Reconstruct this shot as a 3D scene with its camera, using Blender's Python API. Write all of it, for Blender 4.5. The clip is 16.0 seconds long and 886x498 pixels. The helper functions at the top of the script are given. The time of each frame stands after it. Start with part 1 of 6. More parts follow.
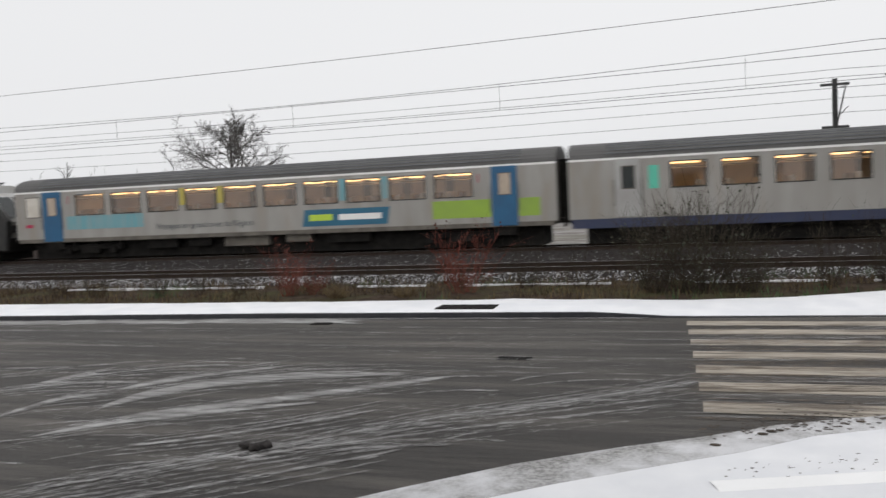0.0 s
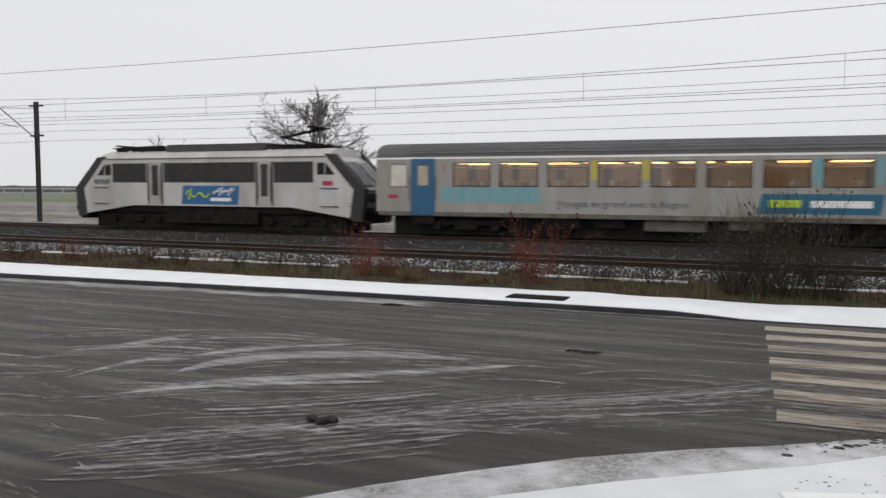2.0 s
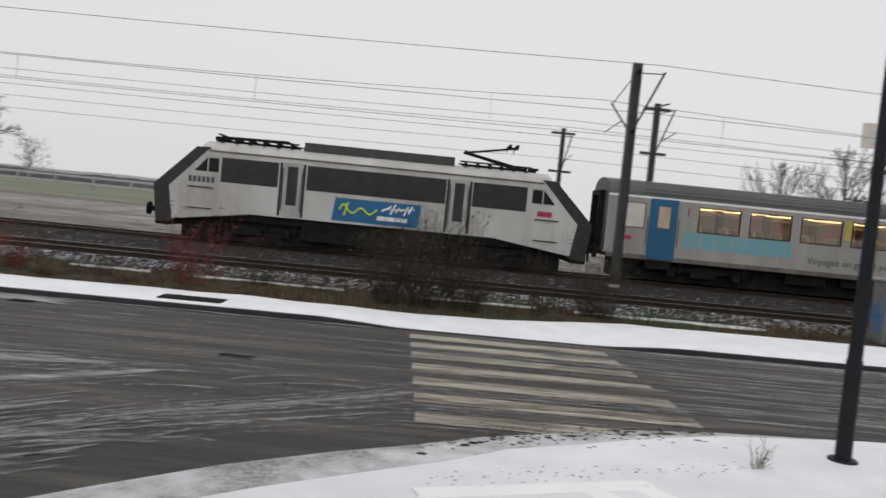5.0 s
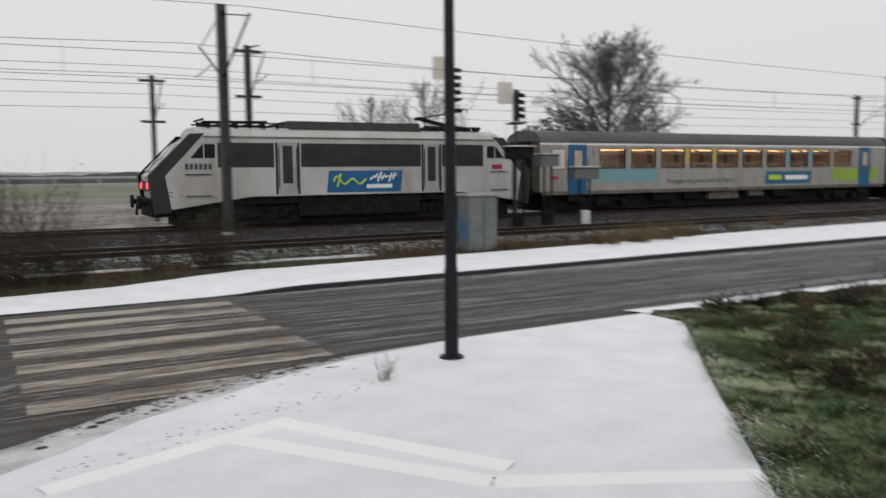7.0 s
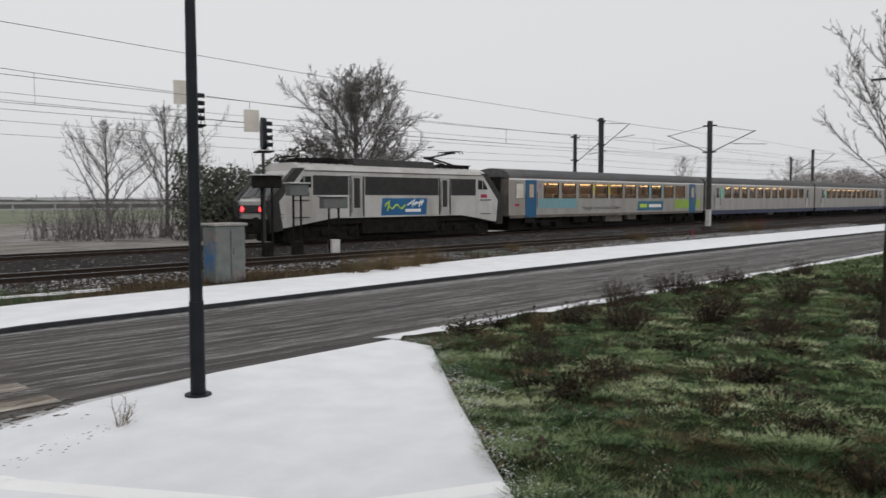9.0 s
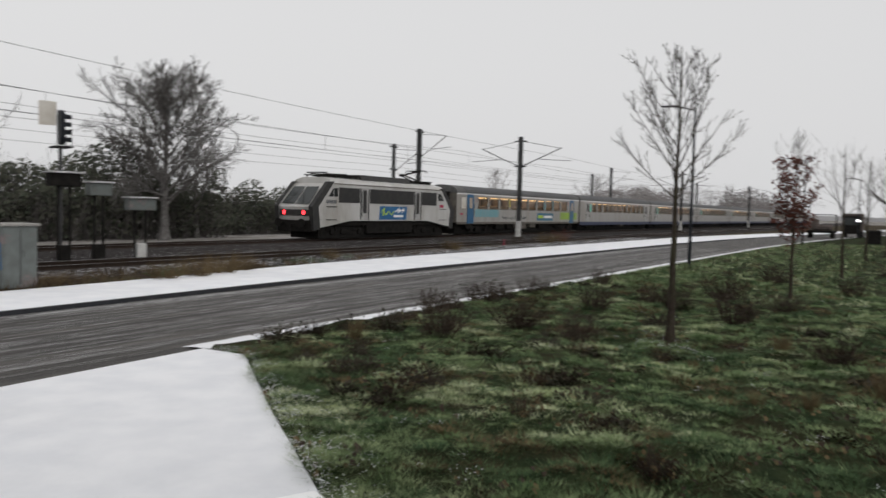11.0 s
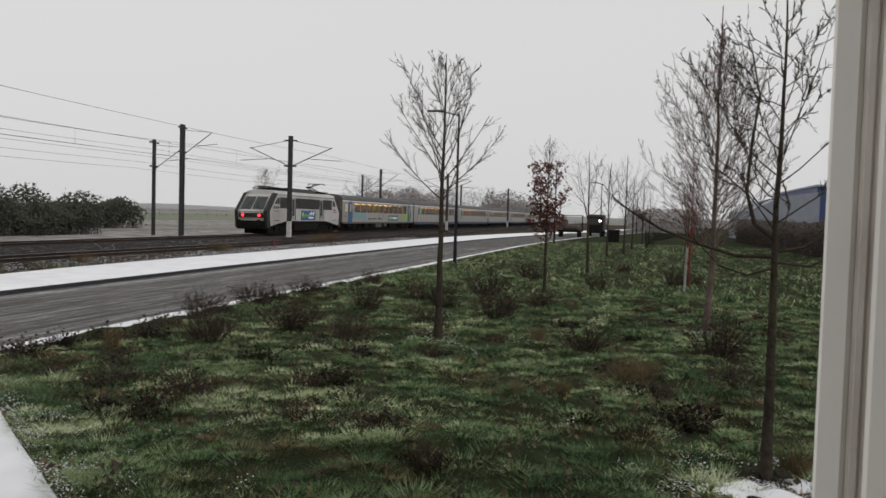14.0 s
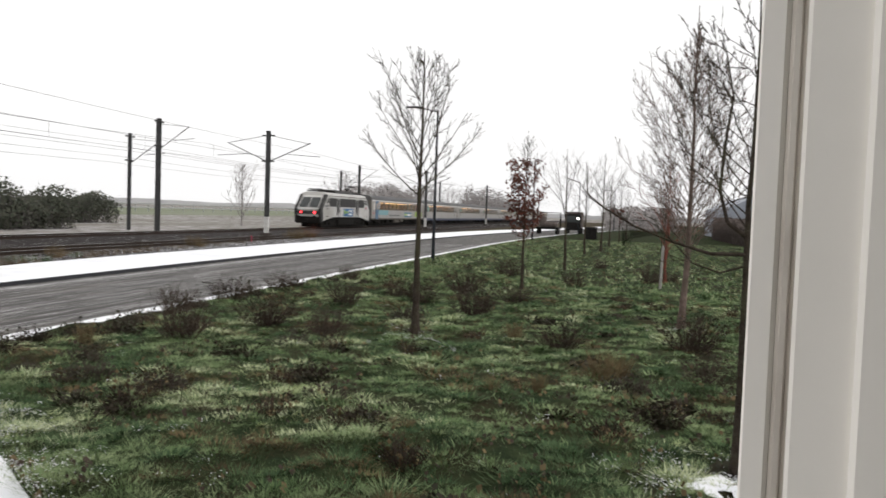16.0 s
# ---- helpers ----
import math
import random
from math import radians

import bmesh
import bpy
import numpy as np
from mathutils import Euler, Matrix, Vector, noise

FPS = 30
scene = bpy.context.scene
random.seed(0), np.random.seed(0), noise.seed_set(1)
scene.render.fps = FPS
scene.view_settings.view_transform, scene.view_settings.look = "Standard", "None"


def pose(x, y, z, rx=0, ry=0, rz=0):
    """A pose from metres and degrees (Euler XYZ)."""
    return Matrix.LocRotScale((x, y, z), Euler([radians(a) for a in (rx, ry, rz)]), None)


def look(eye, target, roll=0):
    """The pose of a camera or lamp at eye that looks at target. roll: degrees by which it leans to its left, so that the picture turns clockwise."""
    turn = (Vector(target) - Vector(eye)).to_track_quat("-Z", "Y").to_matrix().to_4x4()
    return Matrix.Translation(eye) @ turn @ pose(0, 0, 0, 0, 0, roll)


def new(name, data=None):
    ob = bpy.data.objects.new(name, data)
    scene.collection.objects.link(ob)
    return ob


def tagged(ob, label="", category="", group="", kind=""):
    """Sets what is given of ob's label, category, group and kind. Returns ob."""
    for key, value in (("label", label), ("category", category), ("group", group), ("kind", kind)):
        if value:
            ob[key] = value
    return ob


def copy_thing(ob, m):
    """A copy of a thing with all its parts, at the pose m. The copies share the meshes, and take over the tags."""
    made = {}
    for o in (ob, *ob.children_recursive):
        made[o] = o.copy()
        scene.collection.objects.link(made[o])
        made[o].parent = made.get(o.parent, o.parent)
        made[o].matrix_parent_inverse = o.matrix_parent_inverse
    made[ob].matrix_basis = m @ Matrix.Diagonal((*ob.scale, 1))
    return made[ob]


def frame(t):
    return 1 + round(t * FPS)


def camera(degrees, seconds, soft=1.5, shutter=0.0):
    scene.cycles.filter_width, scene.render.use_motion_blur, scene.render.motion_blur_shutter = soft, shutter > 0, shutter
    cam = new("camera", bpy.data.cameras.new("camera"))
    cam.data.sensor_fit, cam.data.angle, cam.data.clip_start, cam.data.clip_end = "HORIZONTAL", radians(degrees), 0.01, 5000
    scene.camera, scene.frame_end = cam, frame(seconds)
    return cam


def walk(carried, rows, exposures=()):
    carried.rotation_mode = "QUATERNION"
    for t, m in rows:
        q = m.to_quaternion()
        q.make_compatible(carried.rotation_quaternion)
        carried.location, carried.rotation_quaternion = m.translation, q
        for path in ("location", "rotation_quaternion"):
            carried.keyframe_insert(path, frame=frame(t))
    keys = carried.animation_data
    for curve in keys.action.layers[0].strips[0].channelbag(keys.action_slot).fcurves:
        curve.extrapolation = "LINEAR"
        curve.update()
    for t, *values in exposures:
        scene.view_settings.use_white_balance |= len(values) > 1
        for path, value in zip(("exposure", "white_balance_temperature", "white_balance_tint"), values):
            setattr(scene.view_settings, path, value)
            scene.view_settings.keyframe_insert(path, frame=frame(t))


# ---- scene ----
cam = camera(58.14, 16.0, soft=1.5, shutter=0.6)
EYE = 2.5
# seconds, turn, pitch, roll, sideways sway
PATH = [
    (0, 17.3, -3.52, 2.66, 0), (0.5, 18.83, -3.88, 2.23, 0), (1, 17.52, -3.93, 0.66, 0), (1.5, 17.76, -3.88, 0.08, 0),
    (2, 22.8, -4.37, -0.22, 0), (2.5, 22.25, -4.89, -0.89, 0), (3, 18.65, -5.33, -1.48, 0), (3.5, 14.22, -5.41, -2.35, 0),
    (4, 9.07, -4.89, -3.31, 0), (4.2, 6.81, -4.51, -4.09, 0), (6.3, -17.19, -1.41, -2.52, 0), (6.5, -20.92, -2.7, -1.81, 0),
    (7, -28.66, -5.56, 0.53, 0), (7.5, -35.43, -5.83, 1.5, 0), (8, -40.12, -5.48, 1.57, 0), (8.5, -43.94, -4.32, 1.43, 0),
    (8.7, -45.02, -3.93, 0.99, 0), (10.8, -57.59, -3.01, -2.2, 0.005), (11, -59.46, -2.88, -1.49, 0.005), (11.5, -63.54, -3.31, -0.82, 0.006),
    (12, -66.3, -3.51, -1.02, 0.007), (12.5, -68.44, -3.34, -1.44, 0.008), (13, -71.64, -2.95, -1.32, 0.01), (13.5, -74.43, -2.48, -1.61, 0.01),
    (14, -75.8, -2.41, -1.66, 0.004), (14.5, -77.33, -2.66, -1.71, 0), (15, -78.61, -2.87, -2.03, -0.0075), (15.5, -78.97, -2.8, -2.13, -0.013),
    (16, -77.32, -2.61, -2.02, -0.022)]
EXPOSURES = [(0.0, 0.3, 6500, 10), (1.5, 0.24, 6500, 10), (4.0, 0.15, 6500, 10), (7.0, 0.07, 6500, 10), (8.7, 0.06, 6500, 10), (11.0, 0.05, 6560, 10), (13.5, 0.0, 6600, 10),
             (14.4, 0.0, 6620, 10), (15.0, 0.45, 6620, 10), (15.5, 0.6, 6640, 10), (16.0, 0.64, 6640, 10)]
walk(cam, [(t, pose(0, s, EYE, 90 + p, r, a)) for t, a, p, r, s in PATH], EXPOSURES)

# ---- light: an overcast winter sky ----
world = bpy.data.worlds.new("overcast")
scene.world = world
world.use_nodes = True
wn, wl = world.node_tree.nodes, world.node_tree.links
wn.clear()
sky = wn.new("ShaderNodeTexSky")
sky.sky_type, sky.sun_disc = "NISHITA", False
sky.sun_elevation, sky.sun_rotation = radians(24), radians(200)
sky.air_density, sky.dust_density = 2.0, 6.0
grey = wn.new("ShaderNodeHueSaturation")
grey.inputs["Saturation"].default_value = 0.06
cloud = wn.new("ShaderNodeMixRGB")
cloud.inputs["Fac"].default_value = 0.82
cloud.inputs["Color2"].default_value = (7.7, 7.75, 7.9, 1)
back = wn.new("ShaderNodeBackground")
back.inputs["Strength"].default_value = 0.1
wout = wn.new("ShaderNodeOutputWorld")
wl.new(sky.outputs[0], grey.inputs["Color"])
wl.new(grey.outputs[0], cloud.inputs["Color1"])
wl.new(cloud.outputs[0], back.inputs["Color"])
wl.new(back.outputs[0], wout.inputs["Surface"])
sun_data = bpy.data.lights.new("sun", "SUN")
sun_data.energy, sun_data.angle, sun_data.color = 0.5, radians(40), (1.0, 0.97, 0.93)
new("sun", sun_data).matrix_world = look((0, 0, 50), (15, 40, 0))


# ---- materials ----
def mat(name, c1, c2=None, scale=3.0, rough=0.8, bump=0.0, metal=0.0, c3=None, scale3=0.5, lo=0.45, hi=0.7, stretch=(1, 1, 1), fine=30.0, emit=None, power=0.0, spec=0.5):
    """Two-scale mottled surface: c1 and c2 by a fine noise, c3 in larger patches."""
    m = bpy.data.materials.new(name)
    m.use_nodes = True
    n, l = m.node_tree.nodes, m.node_tree.links
    b = n["Principled BSDF"]
    b.inputs["Roughness"].default_value, b.inputs["Metallic"].default_value = rough, metal
    b.inputs["Specular IOR Level"].default_value = spec
    if emit:
        b.inputs["Emission Color"].default_value, b.inputs["Emission Strength"].default_value = (*emit, 1), power
    co, mp = n.new("ShaderNodeTexCoord"), n.new("ShaderNodeMapping")
    mp.inputs["Scale"].default_value = stretch
    l.new(co.outputs["Object"], mp.inputs["Vector"])
    no = n.new("ShaderNodeTexNoise")
    no.inputs["Scale"].default_value, no.inputs["Detail"].default_value = scale, 6
    l.new(mp.outputs[0], no.inputs["Vector"])
    ra = n.new("ShaderNodeValToRGB")
    ra.color_ramp.elements[0].position, ra.color_ramp.elements[1].position = 0.35, 0.65
    ra.color_ramp.elements[0].color, ra.color_ramp.elements[1].color = (*c1, 1), (*(c2 or [v * 0.85 for v in c1]), 1)
    l.new(no.outputs[0], ra.inputs[0])
    out = ra.outputs[0]
    if c3:
        n3, r3, mx = n.new("ShaderNodeTexNoise"), n.new("ShaderNodeValToRGB"), n.new("ShaderNodeMixRGB")
        n3.inputs["Scale"].default_value, n3.inputs["Detail"].default_value = scale3, 8
        n3.inputs["Roughness"].default_value = 0.65
        l.new(mp.outputs[0], n3.inputs["Vector"])
        l.new(n3.outputs[0], r3.inputs[0])
        r3.color_ramp.elements[0].position, r3.color_ramp.elements[1].position = lo, hi
        l.new(r3.outputs[0], mx.inputs[0])
        l.new(out, mx.inputs[1])
        mx.inputs[2].default_value = (*c3, 1)
        out = mx.outputs[0]
    l.new(out, b.inputs["Base Color"])
    if bump:
        nb, bp = n.new("ShaderNodeTexNoise"), n.new("ShaderNodeBump")
        nb.inputs["Scale"].default_value, nb.inputs["Detail"].default_value = fine, 5
        l.new(mp.outputs[0], nb.inputs["Vector"])
        l.new(nb.outputs[0], bp.inputs["Height"])
        bp.inputs["Strength"].default_value, bp.inputs["Distance"].default_value = min(1, bump), 0.03
        l.new(bp.outputs[0], b.inputs["Normal"])
    return m


def glass(name, tint=(0.8, 0.8, 0.8), gloss=0.12):
    """A thin pane: clear, with a little mirror."""
    m = bpy.data.materials.new(name)
    m.use_nodes = True
    n, l = m.node_tree.nodes, m.node_tree.links
    tr, gl, mx = n.new("ShaderNodeBsdfTransparent"), n.new("ShaderNodeBsdfGlossy"), n.new("ShaderNodeMixShader")
    tr.inputs[0].default_value, gl.inputs["Roughness"].default_value = (*tint, 1), 0.05
    mx.inputs[0].default_value = gloss
    l.new(tr.outputs[0], mx.inputs[1])
    l.new(gl.outputs[0], mx.inputs[2])
    l.new(mx.outputs[0], n["Material Output"].inputs["Surface"])
    return m


SNOW = mat("snow", (0.76, 0.77, 0.80), (0.84, 0.845, 0.865), 1.5, 0.75, 0.25, c3=(0.70, 0.71, 0.74), scale3=0.35, lo=0.5, hi=0.8, fine=9)
ASPHALT = mat("wet_asphalt", (0.04, 0.037, 0.035), (0.062, 0.057, 0.053), 7, 0.62, 0.6, c3=(0.16, 0.145, 0.13), scale3=1.1, lo=0.47, hi=0.78, stretch=(0.16, 2.2, 1), fine=50, spec=0.22)
SLUSH = mat("slush", (0.46, 0.455, 0.45), (0.17, 0.163, 0.157), 5, 0.55, 0.7, stretch=(0.25, 2.2, 1), c3=(0.6, 0.595, 0.59), scale3=2, lo=0.5, hi=0.7, fine=25, spec=0.2)
KERB = mat("wet_kerb_concrete", (0.018, 0.019, 0.022), (0.03, 0.031, 0.035), 6, 0.6, 0.3, spec=0.15)
PAINT = mat("worn_crossing_paint", (0.5, 0.455, 0.385), (0.3, 0.258, 0.21), 7, 0.6, 0.4, c3=(0.13, 0.11, 0.09), scale3=1.6, lo=0.47, hi=0.62, stretch=(0.3, 3, 1), spec=0.2)
BROWNSLUSH = mat("brown_slush", (0.24, 0.195, 0.155), (0.12, 0.095, 0.075), 6, 0.65, 0.4, spec=0.15)
MUD = mat("trodden_muddy_snow", (0.12, 0.098, 0.08), (0.05, 0.04, 0.032), 6, 0.7, 0.6, spec=0.15)
FIELD = mat("snow_dusted_field", (0.1, 0.085, 0.07), (0.42, 0.41, 0.405), 1.1, 0.95, 0.6, c3=(0.12, 0.11, 0.075), scale3=0.04, stretch=(0.3, 2, 1), fine=4, spec=0.03)
VERGE = mat("winter_verge", (0.036, 0.027, 0.021), (0.075, 0.056, 0.042), 4, 0.95, 1.0, c3=(0.06, 0.058, 0.03), scale3=0.5, lo=0.45, hi=0.6, fine=14, spec=0.03)
BALLAST = mat("ballast", (0.022, 0.02, 0.02), (0.055, 0.05, 0.048), 16, 0.95, 1.0, c3=(0.05, 0.045, 0.045), scale3=0.7, fine=22, spec=0.05)
STONE = mat("ballast_stone", (0.07, 0.064, 0.062), (0.024, 0.022, 0.022), 9, 0.95, spec=0.1)
FROST = mat("snowy_stone", (0.6, 0.6, 0.62), (0.34, 0.335, 0.335), 9, 0.95)
RAIL = mat("rusty_rail", (0.025, 0.018, 0.015), (0.04, 0.028, 0.022), 10, 0.7, spec=0.15)
RAILTOP = mat("polished_rail", (0.35, 0.35, 0.36), None, 5, 0.3, metal=0.9)
SLEEPER = mat("sleeper", (0.04, 0.034, 0.03), (0.07, 0.062, 0.056), 8, 0.9, spec=0.05)
# ground darkened to stand in for the shade between grass blades
TURF = mat("turf", (0.016, 0.024, 0.012), (0.036, 0.048, 0.022), 2.6, 0.95, 1.0, c3=(0.032, 0.023, 0.015), scale3=0.55, lo=0.48, hi=0.66, fine=18, spec=0.02)
BLADE = mat("grass_blade", (0.1, 0.16, 0.066), (0.24, 0.3, 0.155), 2.4, 0.8, c3=(0.33, 0.37, 0.21), scale3=0.4, lo=0.55, hi=0.7, spec=0.08)
DARKBLADE = mat("dark_grass_blade", (0.036, 0.072, 0.033), (0.09, 0.135, 0.066), 3, 0.85, spec=0.05)
FROSTBLADE = mat("frosted_blade", (0.3, 0.36, 0.17), (0.56, 0.6, 0.4), 3, 0.85, spec=0.1)
STRAW = mat("dry_grass", (0.17, 0.13, 0.07), (0.075, 0.052, 0.032), 3, 0.9, spec=0.05)
HERB = mat("withered_herb", (0.034, 0.025, 0.02), (0.075, 0.056, 0.045), 4, 0.9, spec=0.05)
HERBGREEN = mat("dark_herb_leaf", (0.03, 0.032, 0.02), (0.05, 0.042, 0.03), 4, 0.7, spec=0.1)
BARK = mat("bark", (0.028, 0.021, 0.017), (0.055, 0.044, 0.036), 12, 0.95, 0.8, c3=(0.06, 0.058, 0.035), scale3=2, spec=0.1)
# greyer and lighter than the near trees' bark
GREYBARK = mat("grey_bark", (0.05, 0.044, 0.04), (0.115, 0.107, 0.104), 5, 0.95, 0.4, spec=0.1)
# bark lightened towards grey, the haze painted into its colour
MISTBARK = mat("haze_greyed_bark", (0.085, 0.078, 0.075), (0.17, 0.163, 0.158), 5, 0.95, 0.4, spec=0.1)
# the distance haze is put into these pale twig colours
FARBARK = mat("haze_paled_twigs", (0.20, 0.185, 0.18), (0.27, 0.255, 0.25), 1, 0.95, spec=0.1)
PALETWIG = mat("pale_reddish_twigs", (0.105, 0.074, 0.064), (0.175, 0.13, 0.113), 6, 0.95, 0.5, c3=(0.06, 0.055, 0.04), scale3=2, spec=0.1)
REDTWIG = mat("red_twigs", (0.20, 0.055, 0.04), (0.11, 0.045, 0.035), 4, 0.9, spec=0.1)
REDLEAF = mat("withered_red_leaf", (0.12, 0.04, 0.028), (0.06, 0.026, 0.02), 5, 0.8, spec=0.1)
IVY = mat("ivy_leaf", (0.035, 0.045, 0.03), (0.075, 0.075, 0.055), 3, 0.7, spec=0.15)
STEEL = mat("galvanised_mast_steel", (0.05, 0.05, 0.052), (0.075, 0.075, 0.075), 3, 0.6, metal=0.3, spec=0.2)
WHITEBAND = mat("white_pole_base", (0.55, 0.55, 0.53), (0.42, 0.41, 0.4), 4, 0.7)
WIRE = mat("copper_wire", (0.05, 0.05, 0.05), None, 3, 0.6)
BLACK = mat("black_lacquer", (0.008, 0.01, 0.014), (0.014, 0.016, 0.02), 3, 0.5, spec=0.2)
CONCRETE = mat("concrete", (0.30, 0.29, 0.27), (0.22, 0.21, 0.2), 3, 0.85, 0.3)
CABINET = mat("weathered_cabinet", (0.13, 0.145, 0.14), (0.095, 0.105, 0.10), 3, 0.7, c3=(0.22, 0.16, 0.16), scale3=1.5, lo=0.55, hi=0.7)
LOCO = mat("pale_grey_loco_paint", (0.49, 0.487, 0.475), (0.4, 0.39, 0.37), 0.8, 0.4, c3=(0.24, 0.215, 0.18), scale3=0.7, lo=0.5, hi=0.8, stretch=(1, 1, 0.35))
COACH = mat("dirty_silver_coach_paint", (0.315, 0.306, 0.29), (0.245, 0.232, 0.213), 0.9, 0.45, c3=(0.24, 0.2, 0.16), scale3=0.8, lo=0.52, hi=0.8, stretch=(1.6, 1, 0.3))
WHITE = mat("white_paint", (0.78, 0.78, 0.77), (0.7, 0.69, 0.67), 1, 0.4)
ROOF = mat("grey_coach_roof", (0.12, 0.118, 0.117), (0.088, 0.086, 0.085), 1.2, 0.6, stretch=(0.3, 3, 3), spec=0.2)
ROOFRIB = mat("roof_rib", (0.165, 0.17, 0.18), (0.13, 0.135, 0.14), 2, 0.6, spec=0.2)
DARK = mat("charcoal_panel", (0.028, 0.028, 0.028), (0.04, 0.038, 0.036), 3, 0.55, spec=0.2)
UNDER = mat("underframe_grime", (0.009, 0.0085, 0.008), (0.018, 0.0165, 0.015), 4, 0.85, spec=0.1)
SKIRT = mat("dirty_grey_skirt", (0.16, 0.145, 0.125), (0.10, 0.09, 0.08), 2, 0.8, spec=0.15)
BLUE = mat("blue_door_paint", (0.004, 0.09, 0.2), (0.006, 0.075, 0.17), 1.5, 0.4)
LOGOBLUE = mat("blue_panel_film", (0.005, 0.105, 0.26), (0.007, 0.09, 0.23), 1.2, 0.45)
TEAL = mat("dark_teal_film", (0.01, 0.115, 0.2), (0.012, 0.1, 0.17), 1.2, 0.45)
CYAN = mat("streaked_cyan_film", (0.11, 0.31, 0.36), (0.16, 0.29, 0.31), 1.5, 0.5, c3=(0.30, 0.29, 0.26), scale3=1.2, lo=0.5, hi=0.8, stretch=(3, 1, 0.4))
LIME = mat("lime_film", (0.25, 0.39, 0.04), (0.22, 0.33, 0.05), 1.2, 0.5)
YELLOW = mat("yellow_film", (0.45, 0.37, 0.06), (0.38, 0.32, 0.08), 1.2, 0.5)
MINT = mat("mint_film", (0.10, 0.52, 0.38), None, 1.2, 0.5)
LETTER = mat("dark_lettering", (0.05, 0.06, 0.07), None, 2, 0.5)
LIMEWORD = mat("lime_lettering", (0.45, 0.62, 0.05), None, 2, 0.5)
RED = mat("red_emblem", (0.36, 0.015, 0.06), None, 2, 0.45)
NAVY = mat("navy_band", (0.02, 0.03, 0.075), (0.03, 0.035, 0.07), 2, 0.5)
GREYDOOR = mat("grey_door_paint", (0.36, 0.36, 0.35), (0.3, 0.29, 0.28), 1.5, 0.5)
BEIGE = mat("coach_interior", (0.72, 0.64, 0.54), (0.62, 0.55, 0.46), 1.2, 0.8)
SEAT_LITPANE = mat("seat_fabric_and_lit_pane", (0.46, 0.38, 0.30), (0.38, 0.31, 0.25), 3, 0.9)
GLOW = mat("ceiling_tube", (1, 0.8, 0.5), None, 1, 0.5, emit=(1.0, 0.62, 0.28), power=2.8)
TAIL = mat("tail_lamp", (0.5, 0.02, 0.02), None, 1, 0.4, emit=(1.0, 0.03, 0.04), power=4.0)
HEADLAMP = mat("head_lamp", (1, 1, 0.95), None, 1, 0.4, emit=(1.0, 0.97, 0.88), power=14.0)
PANE = glass("coach_window_glass", (0.78, 0.75, 0.70), 0.12)
SIDEGLASS = mat("dark_side_glass", (0.012, 0.013, 0.013), None, 2, 0.3, spec=0.15)
CABGLASS = mat("dark_windscreen", (0.03, 0.035, 0.035), None, 2, 0.08)
FROSTED = mat("frosted_pane", (0.58, 0.55, 0.5), (0.5, 0.46, 0.4), 2, 0.4)
JAMB = mat("cream_window_plastic", (0.93, 0.89, 0.82), (0.9, 0.86, 0.79), 2, 0.45, c3=(0.84, 0.80, 0.73), scale3=1.2)
GASKET = mat("grimy_gasket", (0.55, 0.50, 0.44), (0.70, 0.65, 0.58), 14, 0.8, spec=0.2)
PLASTER = mat("pale_render", (0.78, 0.76, 0.72), (0.72, 0.70, 0.66), 4, 0.9, 0.3)
# brown raised in tone so the colour itself holds the haze
HEDGE = mat("haze_paled_brown", (0.085, 0.07, 0.064), (0.125, 0.105, 0.096), 3, 0.95, 0.8, spec=0.02)
BLUECLAD = mat("blue_cladding", (0.035, 0.06, 0.17), (0.045, 0.07, 0.18), 1, 0.5)
GREYCLAD = mat("grey_cladding", (0.26, 0.28, 0.32), (0.23, 0.25, 0.29), 1, 0.6)
GREYSNOW = mat("trodden_grey_snow", (0.46, 0.455, 0.45), (0.2, 0.195, 0.19), 24, 0.8, 0.8, c3=(0.7, 0.7, 0.72), scale3=1.0, lo=0.4, hi=0.62, fine=40)
# whiter than the pavement snow, for the kerb humps
WHITERSNOW = mat("whiter_snow", (0.92, 0.92, 0.92), (0.95, 0.95, 0.95), 2, 0.75, 0.2)
MEADOW = mat("winter_meadow", (0.16, 0.18, 0.12), (0.22, 0.23, 0.18), 0.05, 0.95, spec=0.03)
FARHEDGE = mat("misty_hedge", (0.075, 0.072, 0.072), (0.11, 0.106, 0.106), 0.2, 0.95, spec=0.03)
# mist put into one even light grey for the far woods
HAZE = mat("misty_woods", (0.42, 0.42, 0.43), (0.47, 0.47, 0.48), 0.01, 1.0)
GUARD = mat("guard_rail", (0.33, 0.34, 0.33), (0.28, 0.29, 0.28), 1, 0.6)


# ---- builders ----
def mesh_of(name, bm, m, smooth=False):
    me = bpy.data.meshes.new(name)
    bm.normal_update()
    bm.to_mesh(me)
    bm.free()
    for k in (m if isinstance(m, (list, tuple)) else [m]):
        me.materials.append(k)
    if smooth:
        me.shade_smooth()
    return me


def part(name, bm, m, parent=None, label="", smooth=False):
    ob = new(name, mesh_of(name, bm, m, smooth))
    ob.parent = parent
    if label:
        ob["label"] = label
    return ob


def structure(name, bm, m, label, category, smooth=False):
    return tagged(part(name, bm, m, None, "", smooth), label, category, kind="structure")


def stuff(name, bm, m, label, category):
    return tagged(part(name, bm, m), label, category, kind="stuff")


def thing(name, label, category, group="", m=None):
    ob = tagged(new(name), label, category, group)
    if m:
        ob.matrix_basis = m
    return ob


